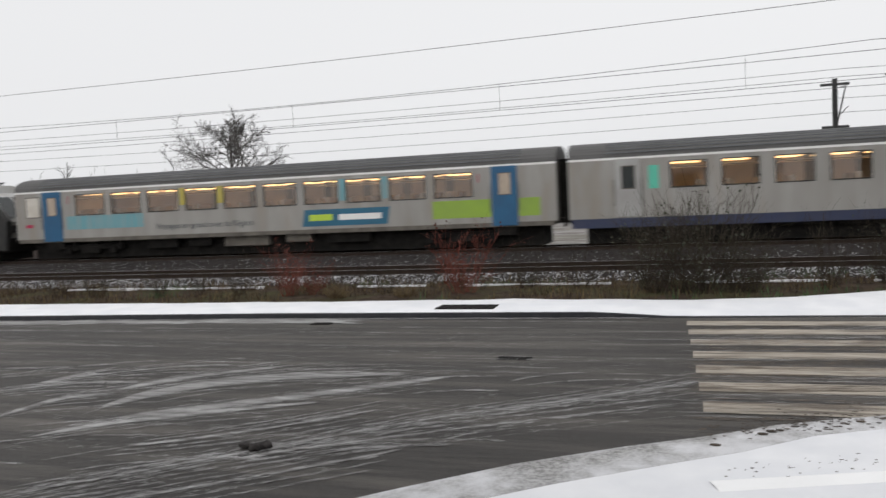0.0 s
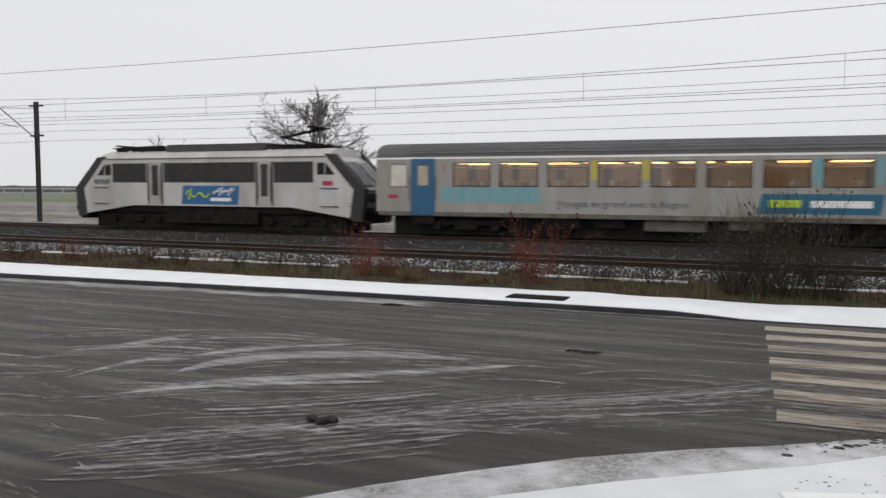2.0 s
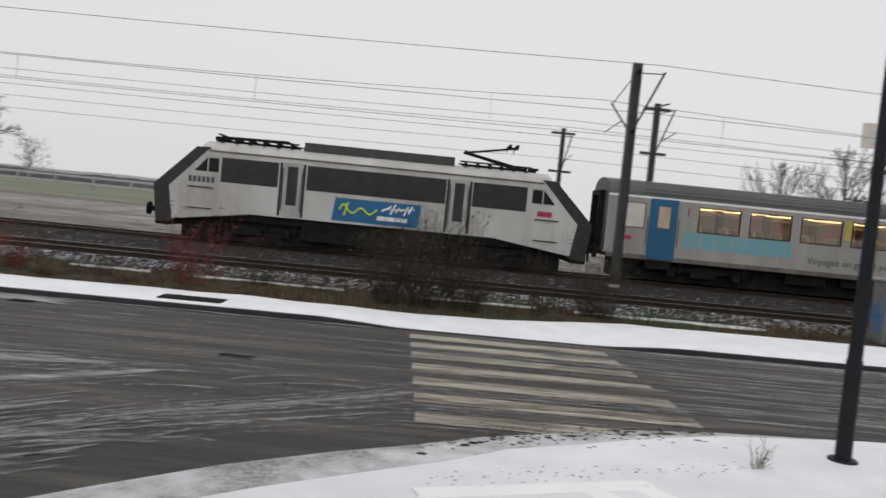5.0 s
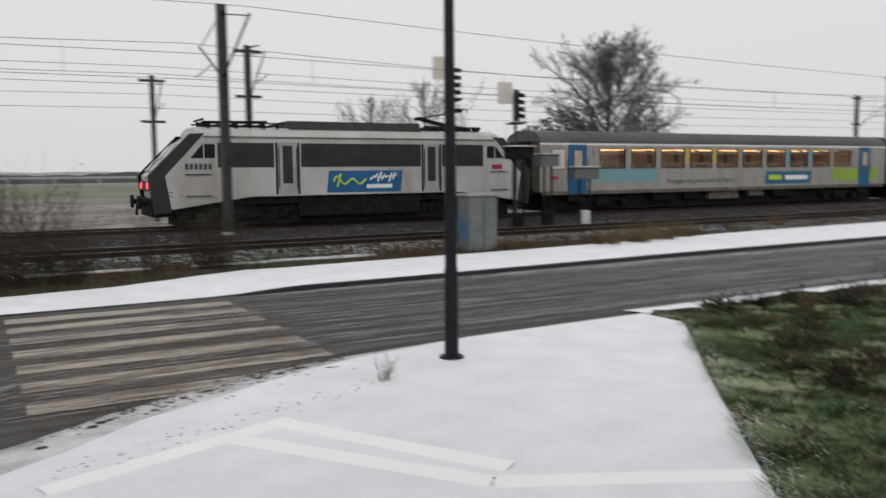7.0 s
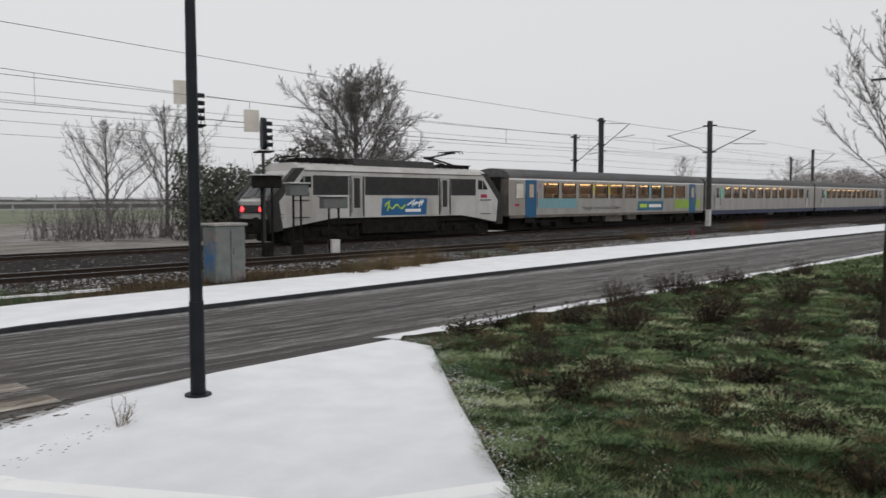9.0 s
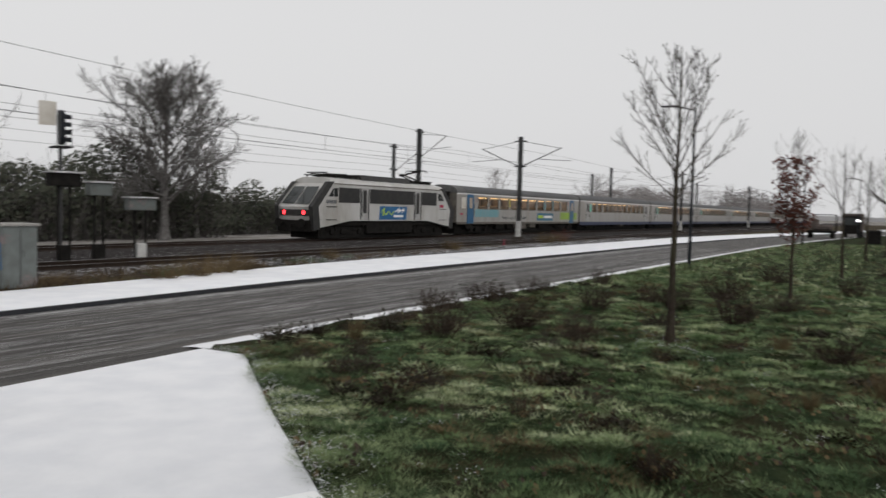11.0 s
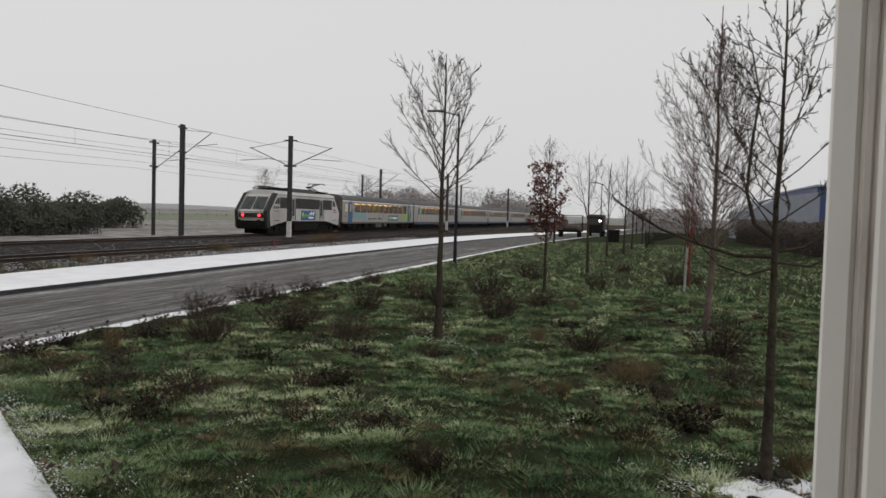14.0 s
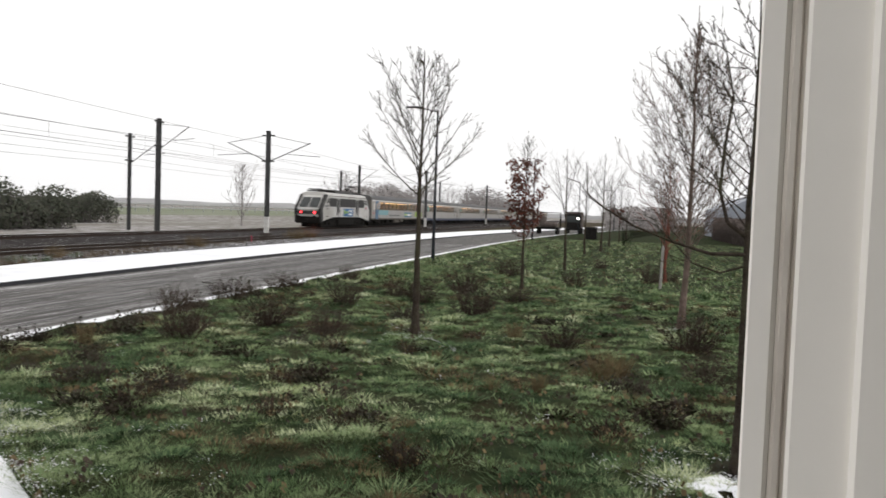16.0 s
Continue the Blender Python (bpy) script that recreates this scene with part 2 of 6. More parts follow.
def box(bm, x0, x1, y0, y1, z0, z1, mi=0, bevel=0.0):
    vs = [bm.verts.new((x, y, z)) for x in (x0, x1) for y in (y0, y1) for z in (z0, z1)]
    fs = [bm.faces.new([vs[i] for i in q]) for q in ((0, 1, 3, 2), (4, 6, 7, 5), (0, 4, 5, 1), (2, 3, 7, 6), (0, 2, 6, 4), (1, 5, 7, 3))]
    for f in fs:
        f.material_index = mi
    if bevel:
        bmesh.ops.bevel(bm, geom=list({e for f in fs for e in f.edges}), offset=bevel, segments=1, affect="EDGES")


def tube(bm, a, b, r0, r1=None, n=6, mi=0, cap=True):
    a, b = Vector(a), Vector(b)
    r1 = r0 if r1 is None else r1
    d = (b - a).normalized()
    u = d.orthogonal().normalized()
    w = d.cross(u)
    ring = [[bm.verts.new(p + (u * math.cos(2 * math.pi * i / n) + w * math.sin(2 * math.pi * i / n)) * r) for i in range(n)] for p, r in ((a, r0), (b, r1))]
    for i in range(n):
        bm.faces.new((ring[0][i], ring[0][(i + 1) % n], ring[1][(i + 1) % n], ring[1][i])).material_index = mi
    if cap and n > 2:
        bm.faces.new(ring[0][::-1]).material_index = mi
        bm.faces.new(ring[1]).material_index = mi


def prism(bm, profile, x0, x1, mi=0, cap=True):
    """A closed (y, z) outline drawn out along x."""
    r = [[bm.verts.new((x, y, z)) for y, z in profile] for x in (x0, x1)]
    k = len(profile)
    for i in range(k):
        bm.faces.new((r[0][i], r[0][(i + 1) % k], r[1][(i + 1) % k], r[1][i])).material_index = mi
    if cap:
        bm.faces.new(r[0][::-1]).material_index = mi
        bm.faces.new(r[1]).material_index = mi


def plate(bm, outline, z0, z1, mi=0):
    """A flat slab with a closed (x, y) outline."""
    lo = [bm.verts.new((x, y, z0)) for x, y in outline]
    hi = [bm.verts.new((x, y, z1)) for x, y in outline]
    k = len(outline)
    bm.faces.new(hi).material_index = mi
    for i in range(k):
        bm.faces.new((lo[i], lo[(i + 1) % k], hi[(i + 1) % k], hi[i])).material_index = mi
    bmesh.ops.triangulate(bm, faces=[f for f in bm.faces if len(f.verts) > 4])
    bmesh.ops.recalc_face_normals(bm, faces=bm.faces)


def pierced(bm, x0, x1, z0, z1, holes, y, t, mi=0):
    """A wall in the xz plane at y, t thick inward (towards +y when t > 0), with rectangular holes (x0, x1, z0, z1)."""
    xs = sorted({x0, x1, *[h[0] for h in holes], *[h[1] for h in holes]})
    zs = sorted({z0, z1, *[h[2] for h in holes], *[h[3] for h in holes]})
    for yy in (y, y + t):
        grid = {(i, j): bm.verts.new((a, yy, b)) for i, a in enumerate(xs) for j, b in enumerate(zs)}
        for i in range(len(xs) - 1):
            for j in range(len(zs) - 1):
                cx, cz = (xs[i] + xs[i + 1]) / 2, (zs[j] + zs[j + 1]) / 2
                if not any(h[0] < cx < h[1] and h[2] < cz < h[3] for h in holes):
                    bm.faces.new((grid[i, j], grid[i + 1, j], grid[i + 1, j + 1], grid[i, j + 1])).material_index = mi
    for a, b, c, d in holes + [(x0, x1, z0, z1)]:
        q = [(a, c), (b, c), (b, d), (a, d)]
        for i in range(4):
            p, r = q[i], q[(i + 1) % 4]
            bm.faces.new([bm.verts.new(v) for v in ((p[0], y, p[1]), (r[0], y, r[1]), (r[0], y + t, r[1]), (p[0], y + t, p[1]))]).material_index = mi


def letters(name, text, size, m, parent, place, label="", width=0.0, shear=0.0):
    """Raised words facing -y, drawn with the built-in font and turned into a mesh."""
    cu = bpy.data.curves.new(name, "FONT")
    cu.body, cu.size, cu.extrude, cu.shear = text, size, 0.004, shear
    ob = bpy.data.objects.new(name, cu)
    scene.collection.objects.link(ob)
    bpy.context.view_layer.update()
    me = bpy.data.meshes.new_from_object(ob.evaluated_get(bpy.context.evaluated_depsgraph_get()))
    bpy.data.objects.remove(ob)
    span = max(v.co.x for v in me.vertices) - min(v.co.x for v in me.vertices)
    if width:
        me.transform(Matrix.Diagonal((width / span, 1, 1, 1)))
    me.transform(Matrix.Rotation(math.pi / 2, 4, "X"))
    me.materials.clear()
    me.materials.append(m)
    o = new(name, me)
    o.parent = parent
    o.matrix_basis = Matrix.Translation(place)
    if label:
        o["label"] = label
    return o


# ---- the ground and the road ----
RAILZ = 0.47
NEAR_TRACK, FAR_TRACK = 23.2, 31.75


def bend(x):
    """The road leans slowly towards the houses in the distance."""
    return 0.0 if x < 60 else -0.0009 * (min(x, 130) - 60) ** 2 - max(0, x - 130) * 0.12


def kerb_y(x):
    pts = [(-80, 14.0), (-20, 15.35), (-9, 15.9), (0, 16.04), (8, 16.25), (18, 16.76), (30, 17.0), (400, 17.2)]
    return float(np.interp(x, *zip(*pts))) + bend(x)


def verge_y(x):
    return float(np.interp(x, [-80, -19.69, -9.13, -3.78, -0.0, 1.94, 4.89, 14.65, 25, 45, 400], [17.6, 17.61, 17.78, 18.04, 17.68, 18.07, 19.39, 19.94, 21.0, 21.8, 21.8])) + (0.16 if x < 9 else 0.04) * noise.noise((x * 0.9, 3, 0)) + bend(x)


def strip(bm, xs, rows, mi=0):
    """A sheet over stations xs; rows are functions x -> (y, z)."""
    g = [[bm.verts.new((x, *r(x))) for r in rows] for x in xs]
    for a, b in zip(g, g[1:]):
        for i in range(len(rows) - 1):
            bm.faces.new((a[i], b[i], b[i + 1], a[i + 1])).material_index = mi


XS = [-80, -60, -45, -35] + [i * 0.5 for i in range(-56, 121)] + [65, 70, 80, 90, 100, 110, 120, 130, 150, 200, 300, 400]
NEAR_EDGE = [(9.51, 10.33), (7.9, 10.28), (5.93, 10.19), (3.87, 10), (2.78, 9.75), (1.69, 9.27), (0.8, 8.82), (0.01, 8.27), (-0.67, 7.87), (-1.65, 7.18), (-2.52, 6.38), (-3.1, 5.8), (-3.67, 5.11), (-4.44, 4.04), (-5.21, 2.68), (-5.79, 0.94), (-6, -1.5)]
GRASS_EDGE = [(9.51, 10.33), (9.52, 9.32), (8.28, 7.88), (7.1, 6.5), (6.2, 5.4), (5.3, 4.3), (3.6, 2.2), (2.2, 0.5), (1.7, -0.6)]

bm = bmesh.new()
bmesh.ops.create_grid(bm, x_segments=2, y_segments=2, size=2500)
for v in bm.verts:
    v.co.z = -0.06
structure("ground", bm, FIELD, "flat winter field dusted with snow, reaching the horizon", "ground")

bm = bmesh.new()
strip(bm, XS, [lambda x: (10.2 + bend(x), 0.0), lambda x: (13.5 + bend(x), 0.03), lambda x: (kerb_y(x), 0.0)])
plate(bm, [(9.6, 10.25)] + NEAR_EDGE[1:] + [(-6.2, -30), (-14, -30), (-14, 10.25)], -0.04, -0.002)
structure("road", bm, ASPHALT, "wet grey asphalt road with slushy tyre tracks", "road", smooth=False)

bm = bmesh.new()
strip(bm, XS, [lambda x: (kerb_y(x), 0.0), lambda x: (kerb_y(x) + 0.03, max(0.012, 0.105 - 0.093 * max(0, 1 - max(0, abs(x - 1.7) - 2.1) / 1.5))),
               lambda x: (kerb_y(x) + 0.13, max(0.014, 0.107 - 0.093 * max(0, 1 - max(0, abs(x - 1.7) - 2.1) / 1.5)))])
structure("kerb_far", bm, KERB, "dark wet concrete kerb, lowered at the crossing", "kerb")

bm = bmesh.new()
strip(bm, XS, [lambda x: (kerb_y(x) + 0.11, max(0.02, 0.112 - 0.092 * max(0, 1 - max(0, abs(x - 1.7) - 2.1) / 1.5))),
               lambda x: (kerb_y(x) + 0.2, max(0.04, 0.132 - 0.085 * max(0, 1 - max(0, abs(x - 1.7) - 2.1) / 1.5))),
               lambda x: (kerb_y(x) + 1.2, 0.145 + 0.014 * noise.noise((x, 1, 0))), lambda x: (verge_y(x) - 0.15, 0.15), lambda x: (verge_y(x) + 0.1, 0.11)])
structure("pavement_far", bm, SNOW, "snow-covered pavement beside the railway", "pavement", smooth=True)

inner = []
for i, (x, y) in enumerate(NEAR_EDGE):
    xa, ya = NEAR_EDGE[max(0, i - 1)]
    xb, yb = NEAR_EDGE[min(len(NEAR_EDGE) - 1, i + 1)]
    q = Vector((ya - yb, xb - xa)).normalized()
    w = float(np.interp(x, [-6, -1, 1.5, 3.5, 6], [0.75, 0.7, 0.55, 0.3, 0.06])) * (1 + 0.25 * noise.noise((x * 1.3, y * 1.3, 4)))
    inner.append((x + q.x * w, y + q.y * w))
bm = bmesh.new()
plate(bm, inner[:-1] + [(-5.3, -0.9), (-3, -0.9), (2.0, -0.9)] + GRASS_EDGE[::-1][1:-1], -0.05, 0.035)
structure("pavement_near", bm, SNOW, "smooth fresh snow on the pavement before the window", "pavement")

bm = bmesh.new()
va = [bm.verts.new((x, y, 0.0)) for x, y in NEAR_EDGE]
vm = [bm.verts.new((x * 0.7 + a * 0.3, y * 0.7 + b * 0.3, 0.022)) for (x, y), (a, b) in zip(NEAR_EDGE, inner)]
vb = [bm.verts.new((x, y, 0.0365)) for x, y in inner]
for i in range(len(NEAR_EDGE) - 1):
    bm.faces.new((va[i], va[i + 1], vm[i + 1], vm[i]))
    bm.faces.new((vm[i], vm[i + 1], vb[i + 1], vb[i]))
bmesh.ops.recalc_face_normals(bm, faces=bm.faces)
structure("slush_edge", bm, GREYSNOW, "grey trodden snow along the road's near edge", "snow")

# a thin snow gutter between the road and the planted strip
bm = bmesh.new()
strip(bm, [x for x in XS if x >= 9.5], [lambda x: (10.8 + 0.12 * noise.noise((x * 1.3, 0, 0)) + bend(x), 0.006), lambda x: (10.5 + bend(x), 0.035), lambda x: (10.1 + bend(x), 0.05)])
structure("snow_gutter", bm, SNOW, "narrow ridge of snow along the road's edge", "snow")

# melting snow in the far gutter and slush ridges between the wheel tracks
rng = random.Random(4)


def ridge(bm, pts, w, h, rag=0.35):
    """A low ragged ridge of slush along points (x, y)."""
    out = []
    for (xa, ya), (xb, yb) in zip(pts, pts[1:]):
        k = max(2, int(math.hypot(xb - xa, yb - ya) / 0.12))
        out += [(xa + (xb - xa) * i / k, ya + (yb - ya) * i / k) for i in range(k)]
    rows = []
    for i, (x, y) in enumerate(out):
        ww = w * (1 - rag + 2 * rag * rng.random()) * min(1, 4 * i / len(out) + 0.2, 4 * (len(out) - i) / len(out) + 0.2)
        j = rng.uniform(-0.25, 0.25) * w
        z = 0.03 * (1 - abs(y - 13.5) / 3.5) if y > 10.2 and y < 17 else 0
        rows.append([bm.verts.new((x, y + j + s * ww, max(z, 0) + dz)) for s, dz in ((-0.5, 0.002), (-0.1, h * rng.uniform(0.5, 1)), (0.2, h * rng.uniform(0.4, 1)), (0.5, 0.002))])
    for a, b in zip(rows, rows[1:]):
        for i in range(3):
            if rng.random() < 0.88:
                bm.faces.new((a[i], b[i], b[i + 1], a[i + 1]))


def arc(pts, k=14):
    """A smooth curve through three points."""
    (ax, ay), (bx, by), (cx, cy) = pts
    px, py = 2 * bx - (ax + cx) / 2, 2 * by - (ay + cy) / 2
    return [((1 - s) ** 2 * ax + 2 * s * (1 - s) * px + s * s * cx, (1 - s) ** 2 * ay + 2 * s * (1 - s) * py + s * s * cy) for s in [i / k for i in range(k + 1)]]


SLUSH_LINES = [
    ([(-7.42, 8.53), (-6.49, 9.97), (-4.11, 10.7)], 0.26, 0.015), ([(-7.42, 9.14), (-6.38, 10.24), (-4.86, 10.78)], 0.12, 0.012), ([(-7.87, 9.45), (-7.26, 10.24), (-6.31, 10.94)], 0.14, 0.012),
    ([(-6.74, 8.08), (-5.37, 9.04), (-3.44, 10.53)], 0.2, 0.015), ([(-7.26, 7.25), (-6.27, 8.14), (-4.69, 9.01)], 0.12, 0.01), ([(-6.1, 5.49), (-4.5, 7.02), (-2.75, 8.7)], 0.26, 0.02),
    ([(-2.75, 8.7), (-1.56, 9.49), (-0, 10.65)], 0.22, 0.015), ([(-9.5, 9.64), (-9.28, 9.98), (-9.07, 10.24)], 0.14, 0.012), ([(-8.52, 7.96), (-8.39, 8.7), (-7.93, 9.16)], 0.12, 0.012),
    ([(-9.87, 8.95), (-8.95, 9.62), (-7.94, 9.78)], 0.12, 0.01), ([(-8.96, 10.23), (-8.03, 10.85), (-7.19, 11.04)], 0.1, 0.01), ([(-4.32, 6.94), (-3.11, 7.8), (-0.24, 9.53)], 0.1, 0.01),
    ([(-5.7, 5.12), (-4.56, 5.92), (-2.92, 7.34)], 0.1, 0.01), ([(-5.83, 7.08), (-4.78, 7.8), (-3.78, 8.73)], 0.09, 0.01)]
bm = bmesh.new()


def flakes(v, f, line, n, w, size=1.0, long=1.0):
    """Crumbs of slush drawn out along a curve, thickest at its middle."""
    k = len(line)
    for _ in range(n):
        t = rng.random() * (k - 1.001)
        i = int(t)
        (xa, ya), (xb, yb) = line[i], line[i + 1]
        d = Vector((xb - xa, yb - ya, 0)).normalized()
        q = Vector((-d.y, d.x, 0))
        y = ya + (yb - ya) * (t - i)
        c = Vector((xa + (xb - xa) * (t - i), y, max(0.0, 0.03 * (1 - abs(y - 13.5) / 3.4)) + 0.005 + 0.004 * rng.random()))
        end = min(1, 6 * t / k, 6 * (k - t) / k)
        c += q * rng.gauss(0, w * 0.4) * (0.4 + 0.6 * end)
        ln, ww = rng.uniform(0.03, 0.16) * size * long, rng.uniform(0.0025, 0.008) * size
        j = len(v)
        v += [tuple(c - d * ln), tuple(c - q * ww + d * ln * rng.uniform(-0.4, 0.2)), tuple(c + d * ln), tuple(c + q * ww + d * ln * rng.uniform(-0.2, 0.4))]
        f.append((j, j + 1, j + 2, j + 3))


fv, ff = [], []
for q, (pts, w, h) in enumerate(SLUSH_LINES):
    line = arc(pts, 24)
    flakes(fv, ff, line, int(w * (10000 if q < 5 else 2200)), w * (0.8 if q < 5 else 1.15), 1.2 if q < 5 else 1.0)
    for off in (-0.55, -0.3, 0.28, 0.5):
        flakes(fv, ff, [(x, y + off * (0.6 + 0.4 * i / 24)) for i, (x, y) in enumerate(line)], 110, 0.04, 0.7, 1.3)
    for _ in range(3):
        flakes(fv, ff, [(x, y + rng.uniform(-1, 1) * w) for x, y in line[:1]] + [(x, y) for x, y in line[1:]], 90, 0.03)
for _ in range(120):
    y0, x0, ln = rng.uniform(10.9, 16.4), rng.uniform(-24, 44), rng.uniform(2, 7)
    flakes(fv, ff, [(x0 + ln * i / 8, y0 + bend(x0)) for i in range(9)], 40, 0.06, 0.9, 2.5)
for _ in range(60):
    cx, cy, a = rng.uniform(-12, -1), rng.uniform(5.5, 10.5), rng.uniform(0.5, 0.95)
    ln = rng.uniform(0.8, 2.6)
    line = [(cx + ln * i / 6 * math.cos(a - 0.05 * i), cy + ln * i / 6 * math.sin(a - 0.05 * i)) for i in range(7)]
    if all(y > np.interp(x, [-6, -3.8, -1.7, 0, 3.9], [2, 5.6, 7.7, 8.8, 10.5]) for x, y in line):
        flakes(fv, ff, line, 45, 0.05)
for _ in range(240):
    cx, cy, a = rng.uniform(-20, 0), rng.uniform(3.0, 13.5), rng.uniform(0.1, 0.9)
    ln = rng.uniform(1.0, 3.2)
    line = [(cx + ln * i / 6 * math.cos(a - 0.05 * i), cy + ln * i / 6 * math.sin(a - 0.05 * i)) for i in range(7)]
    if all(y > np.interp(x, [-6, -3.8, -1.7, 0, 3.9], [2, 5.6, 7.7, 8.8, 10.5]) and y < 15 for x, y in line):
        flakes(fv, ff, line, 26, 0.11, 0.65)
# the white wash along the far kerb, and streaks drawn over the crossing
for _ in range(16):
    flakes(fv, ff, [(x, kerb_y(x) - rng.uniform(0.15, 0.75)) for x in range(-26, -6)], 620, 0.1, 1.7, 2.2)
for _ in range(8):
    flakes(fv, ff, [(x, kerb_y(x) - 0.1) for x in range(-12, 0)], 120, 0.06, 1.0, 2.0)
for _ in range(34):
    y0 = rng.uniform(8.9, 15.4)
    flakes(fv, ff, [(-0.1 + 0.5 * i, y0 + 0.03 * i) for i in range(9)], 34, 0.05, 0.8, 2.4)
for i in range(16):
    y0 = 10.75 + 0.36 * i + rng.uniform(-0.1, 0.1)
    flakes(fv, ff, [(4.2 + 1.5 * k, y0 + (kerb_y(4.2 + 1.5 * k) - 16.4) * (y0 - 10.5) / 6 + bend(4.2 + 1.5 * k)) for k in range(40)], 420, 0.16, 0.9, 7.0)
for y0, n in ((11.25, 900), (12.5, 500), (13.1, 450), (14.4, 600), (15.9, 900), (16.3, 1500)):
    flakes(fv, ff, [(4.5 + 1.5 * i, y0 + bend(4.5 + 1.5 * i)) for i in range(40)], n, 0.35, 1.0, 9.0)
me = bpy.data.meshes.new("slush_crumbs")
me.from_pydata(fv, [], ff)
me.materials.append(SLUSH)
tagged(new("slush_crumbs", me), "streaks of grey slush crumbs between tyre tracks", "slush", kind="stuff")
ridge(bm, [(5, kerb_y(5) - 0.15), (60, kerb_y(60) - 0.15)], 0.22, 0.012)
stuff("slush", bm, SLUSH, "ragged ridges of grey slush between tyre tracks", "slush")

# zebra crossing: long worn bars on the road
crossing = thing("zebra_crossing", "worn dirty cream zebra crossing painted on wet asphalt", "crossing")
for i in range(7):
    y = 9.22 + i * 0.972
    bm = bmesh.new()
    z = 0.03 * max(0, 1 - abs(y - 13.5) / 3.4) + 0.006
    xa, xb = 0.06 - 0.035 * i, 3.85 - 0.03 * i
    n = 16
    for k in range(n):
        a, b = xa + (xb - xa) * k / n, xa + (xb - xa) * (k + 1) / n
        j0, j1 = 0.02 * noise.noise((a * 3, i, 0)), 0.02 * noise.noise((b * 3, i, 0))
        bm.faces.new([bm.verts.new(v) for v in ((a, y - 0.03 + j0, z), (b, y - 0.03 + j1, z), (b, y + 0.47 + j1, z), (a, y + 0.47 + j0, z))])
    part("bar", bm, PAINT, crossing)

# trodden brown slush where the crossing meets the pavement
bm = bmesh.new()
for i in range(330):
    x = rng.uniform(0.0, 3.8)
    y = float(np.interp(x, [0, 1.7, 3.9], [8.38, 9.17, 9.82])) + rng.gauss(-0.02, 0.2)
    s = rng.uniform(0.005, 0.02) * (2.0 if rng.random() < 0.08 else 1)
    bmesh.ops.create_icosphere(bm, subdivisions=1, radius=s, matrix=Matrix.Translation((x, y, 0.035)) @ Matrix.Diagonal((1.7, 1, 0.3, 1)))
stuff("trodden_slush", bm, MUD, "brown trodden slush at the end of the crossing", "slush")

bv, bf = [], []
for _ in range(60):
    y0 = rng.uniform(8.9, 15.3)
    flakes(bv, bf, [(0.0 + 0.47 * i, y0 + 0.02 * i) for i in range(9)], 40, 0.07, 0.9, 2.0)
me = bpy.data.meshes.new("brown_slush")
me.from_pydata(bv, [], bf)
me.materials.append(BROWNSLUSH)
tagged(new("brown_slush", me), "brown slush smeared over the crossing by wheels", "slush", kind="stuff")

# iron drain grates
GX, GY = -2.66, 12.06
for x0, x1, y0, y1, z in ((GX - 0.28, GX + 0.26, GY - 0.3, GY - 0.02, 0.012), (-5.4, -4.1, 16.35, 16.92, 0.152), (-7.72, -7.3, 14.98, 15.24, 0.018)):
    grate = thing("drain_grate", "dark iron drain grate let into the ground", "grate")
    bm = bmesh.new()
    box(bm, x0, x1, y0, y1, z - 0.03, z + 0.008, 0, 0.004)
    part("cover", bm, UNDER, grate)
    bm = bmesh.new()
    for i in range(6):
        a = x0 + 0.05 + (x1 - x0 - 0.1) * i / 6
        box(bm, a, a + (x1 - x0) * 0.08, y0 + 0.04, y1 - 0.04, z + 0.008, z + 0.016)
    part("ribs", bm, UNDER, grate)

# ---- the railway ----
bm = bmesh.new()
strip(bm, XS, [lambda x: (verge_y(x) - 0.1, 0.10), lambda x: (verge_y(x) + 0.5, 0.16 + 0.05 * noise.noise((x, 5, 0))), lambda x: (max(20.9, verge_y(x) + 0.9), 0.17 + 0.06 * noise.noise((x * 0.8, 9, 0))), lambda x: (21.7, 0.17)])
structure("verge", bm, VERGE, "strip of withered grass and earth along the tracks", "verge", smooth=True)

bm = bmesh.new()
PROF = [(20.9, 0.05), (21.3, 0.18), (22.0, 0.3), (24.9, 0.31), (26.2, 0.17), (28.8, 0.17), (30.0, 0.31), (33.4, 0.31), (34.3, 0.1), (35.5, -0.06)]
XB = [-200, -120, -80, -50] + [i * 0.4 for i in range(-90, 200)] + [90, 100, 120, 150, 200, 300, 500]
PROF2 = []
for (a, b), (c, d) in zip(PROF, PROF[1:]):
    k = max(1, int((c - a) / 0.4))
    PROF2 += [(a + (c - a) * i / k, b + (d - b) * i / k) for i in range(k)]
PROF2.append(PROF[-1])
g = [[bm.verts.new((x, y, z + (0.05 * noise.noise((x * 2.1, y * 2.1, 0)) if 0 < i < len(PROF2) - 1 else 0))) for i, (y, z) in enumerate(PROF2)] for x in XB]
for a, b in zip(g, g[1:]):
    for i in range(len(PROF2) - 1):
        bm.faces.new((a[i], b[i], b[i + 1], a[i + 1]))
structure("trackbed", bm, BALLAST, "dark ballast trackbed of a two-track railway", "trackbed", smooth=True)


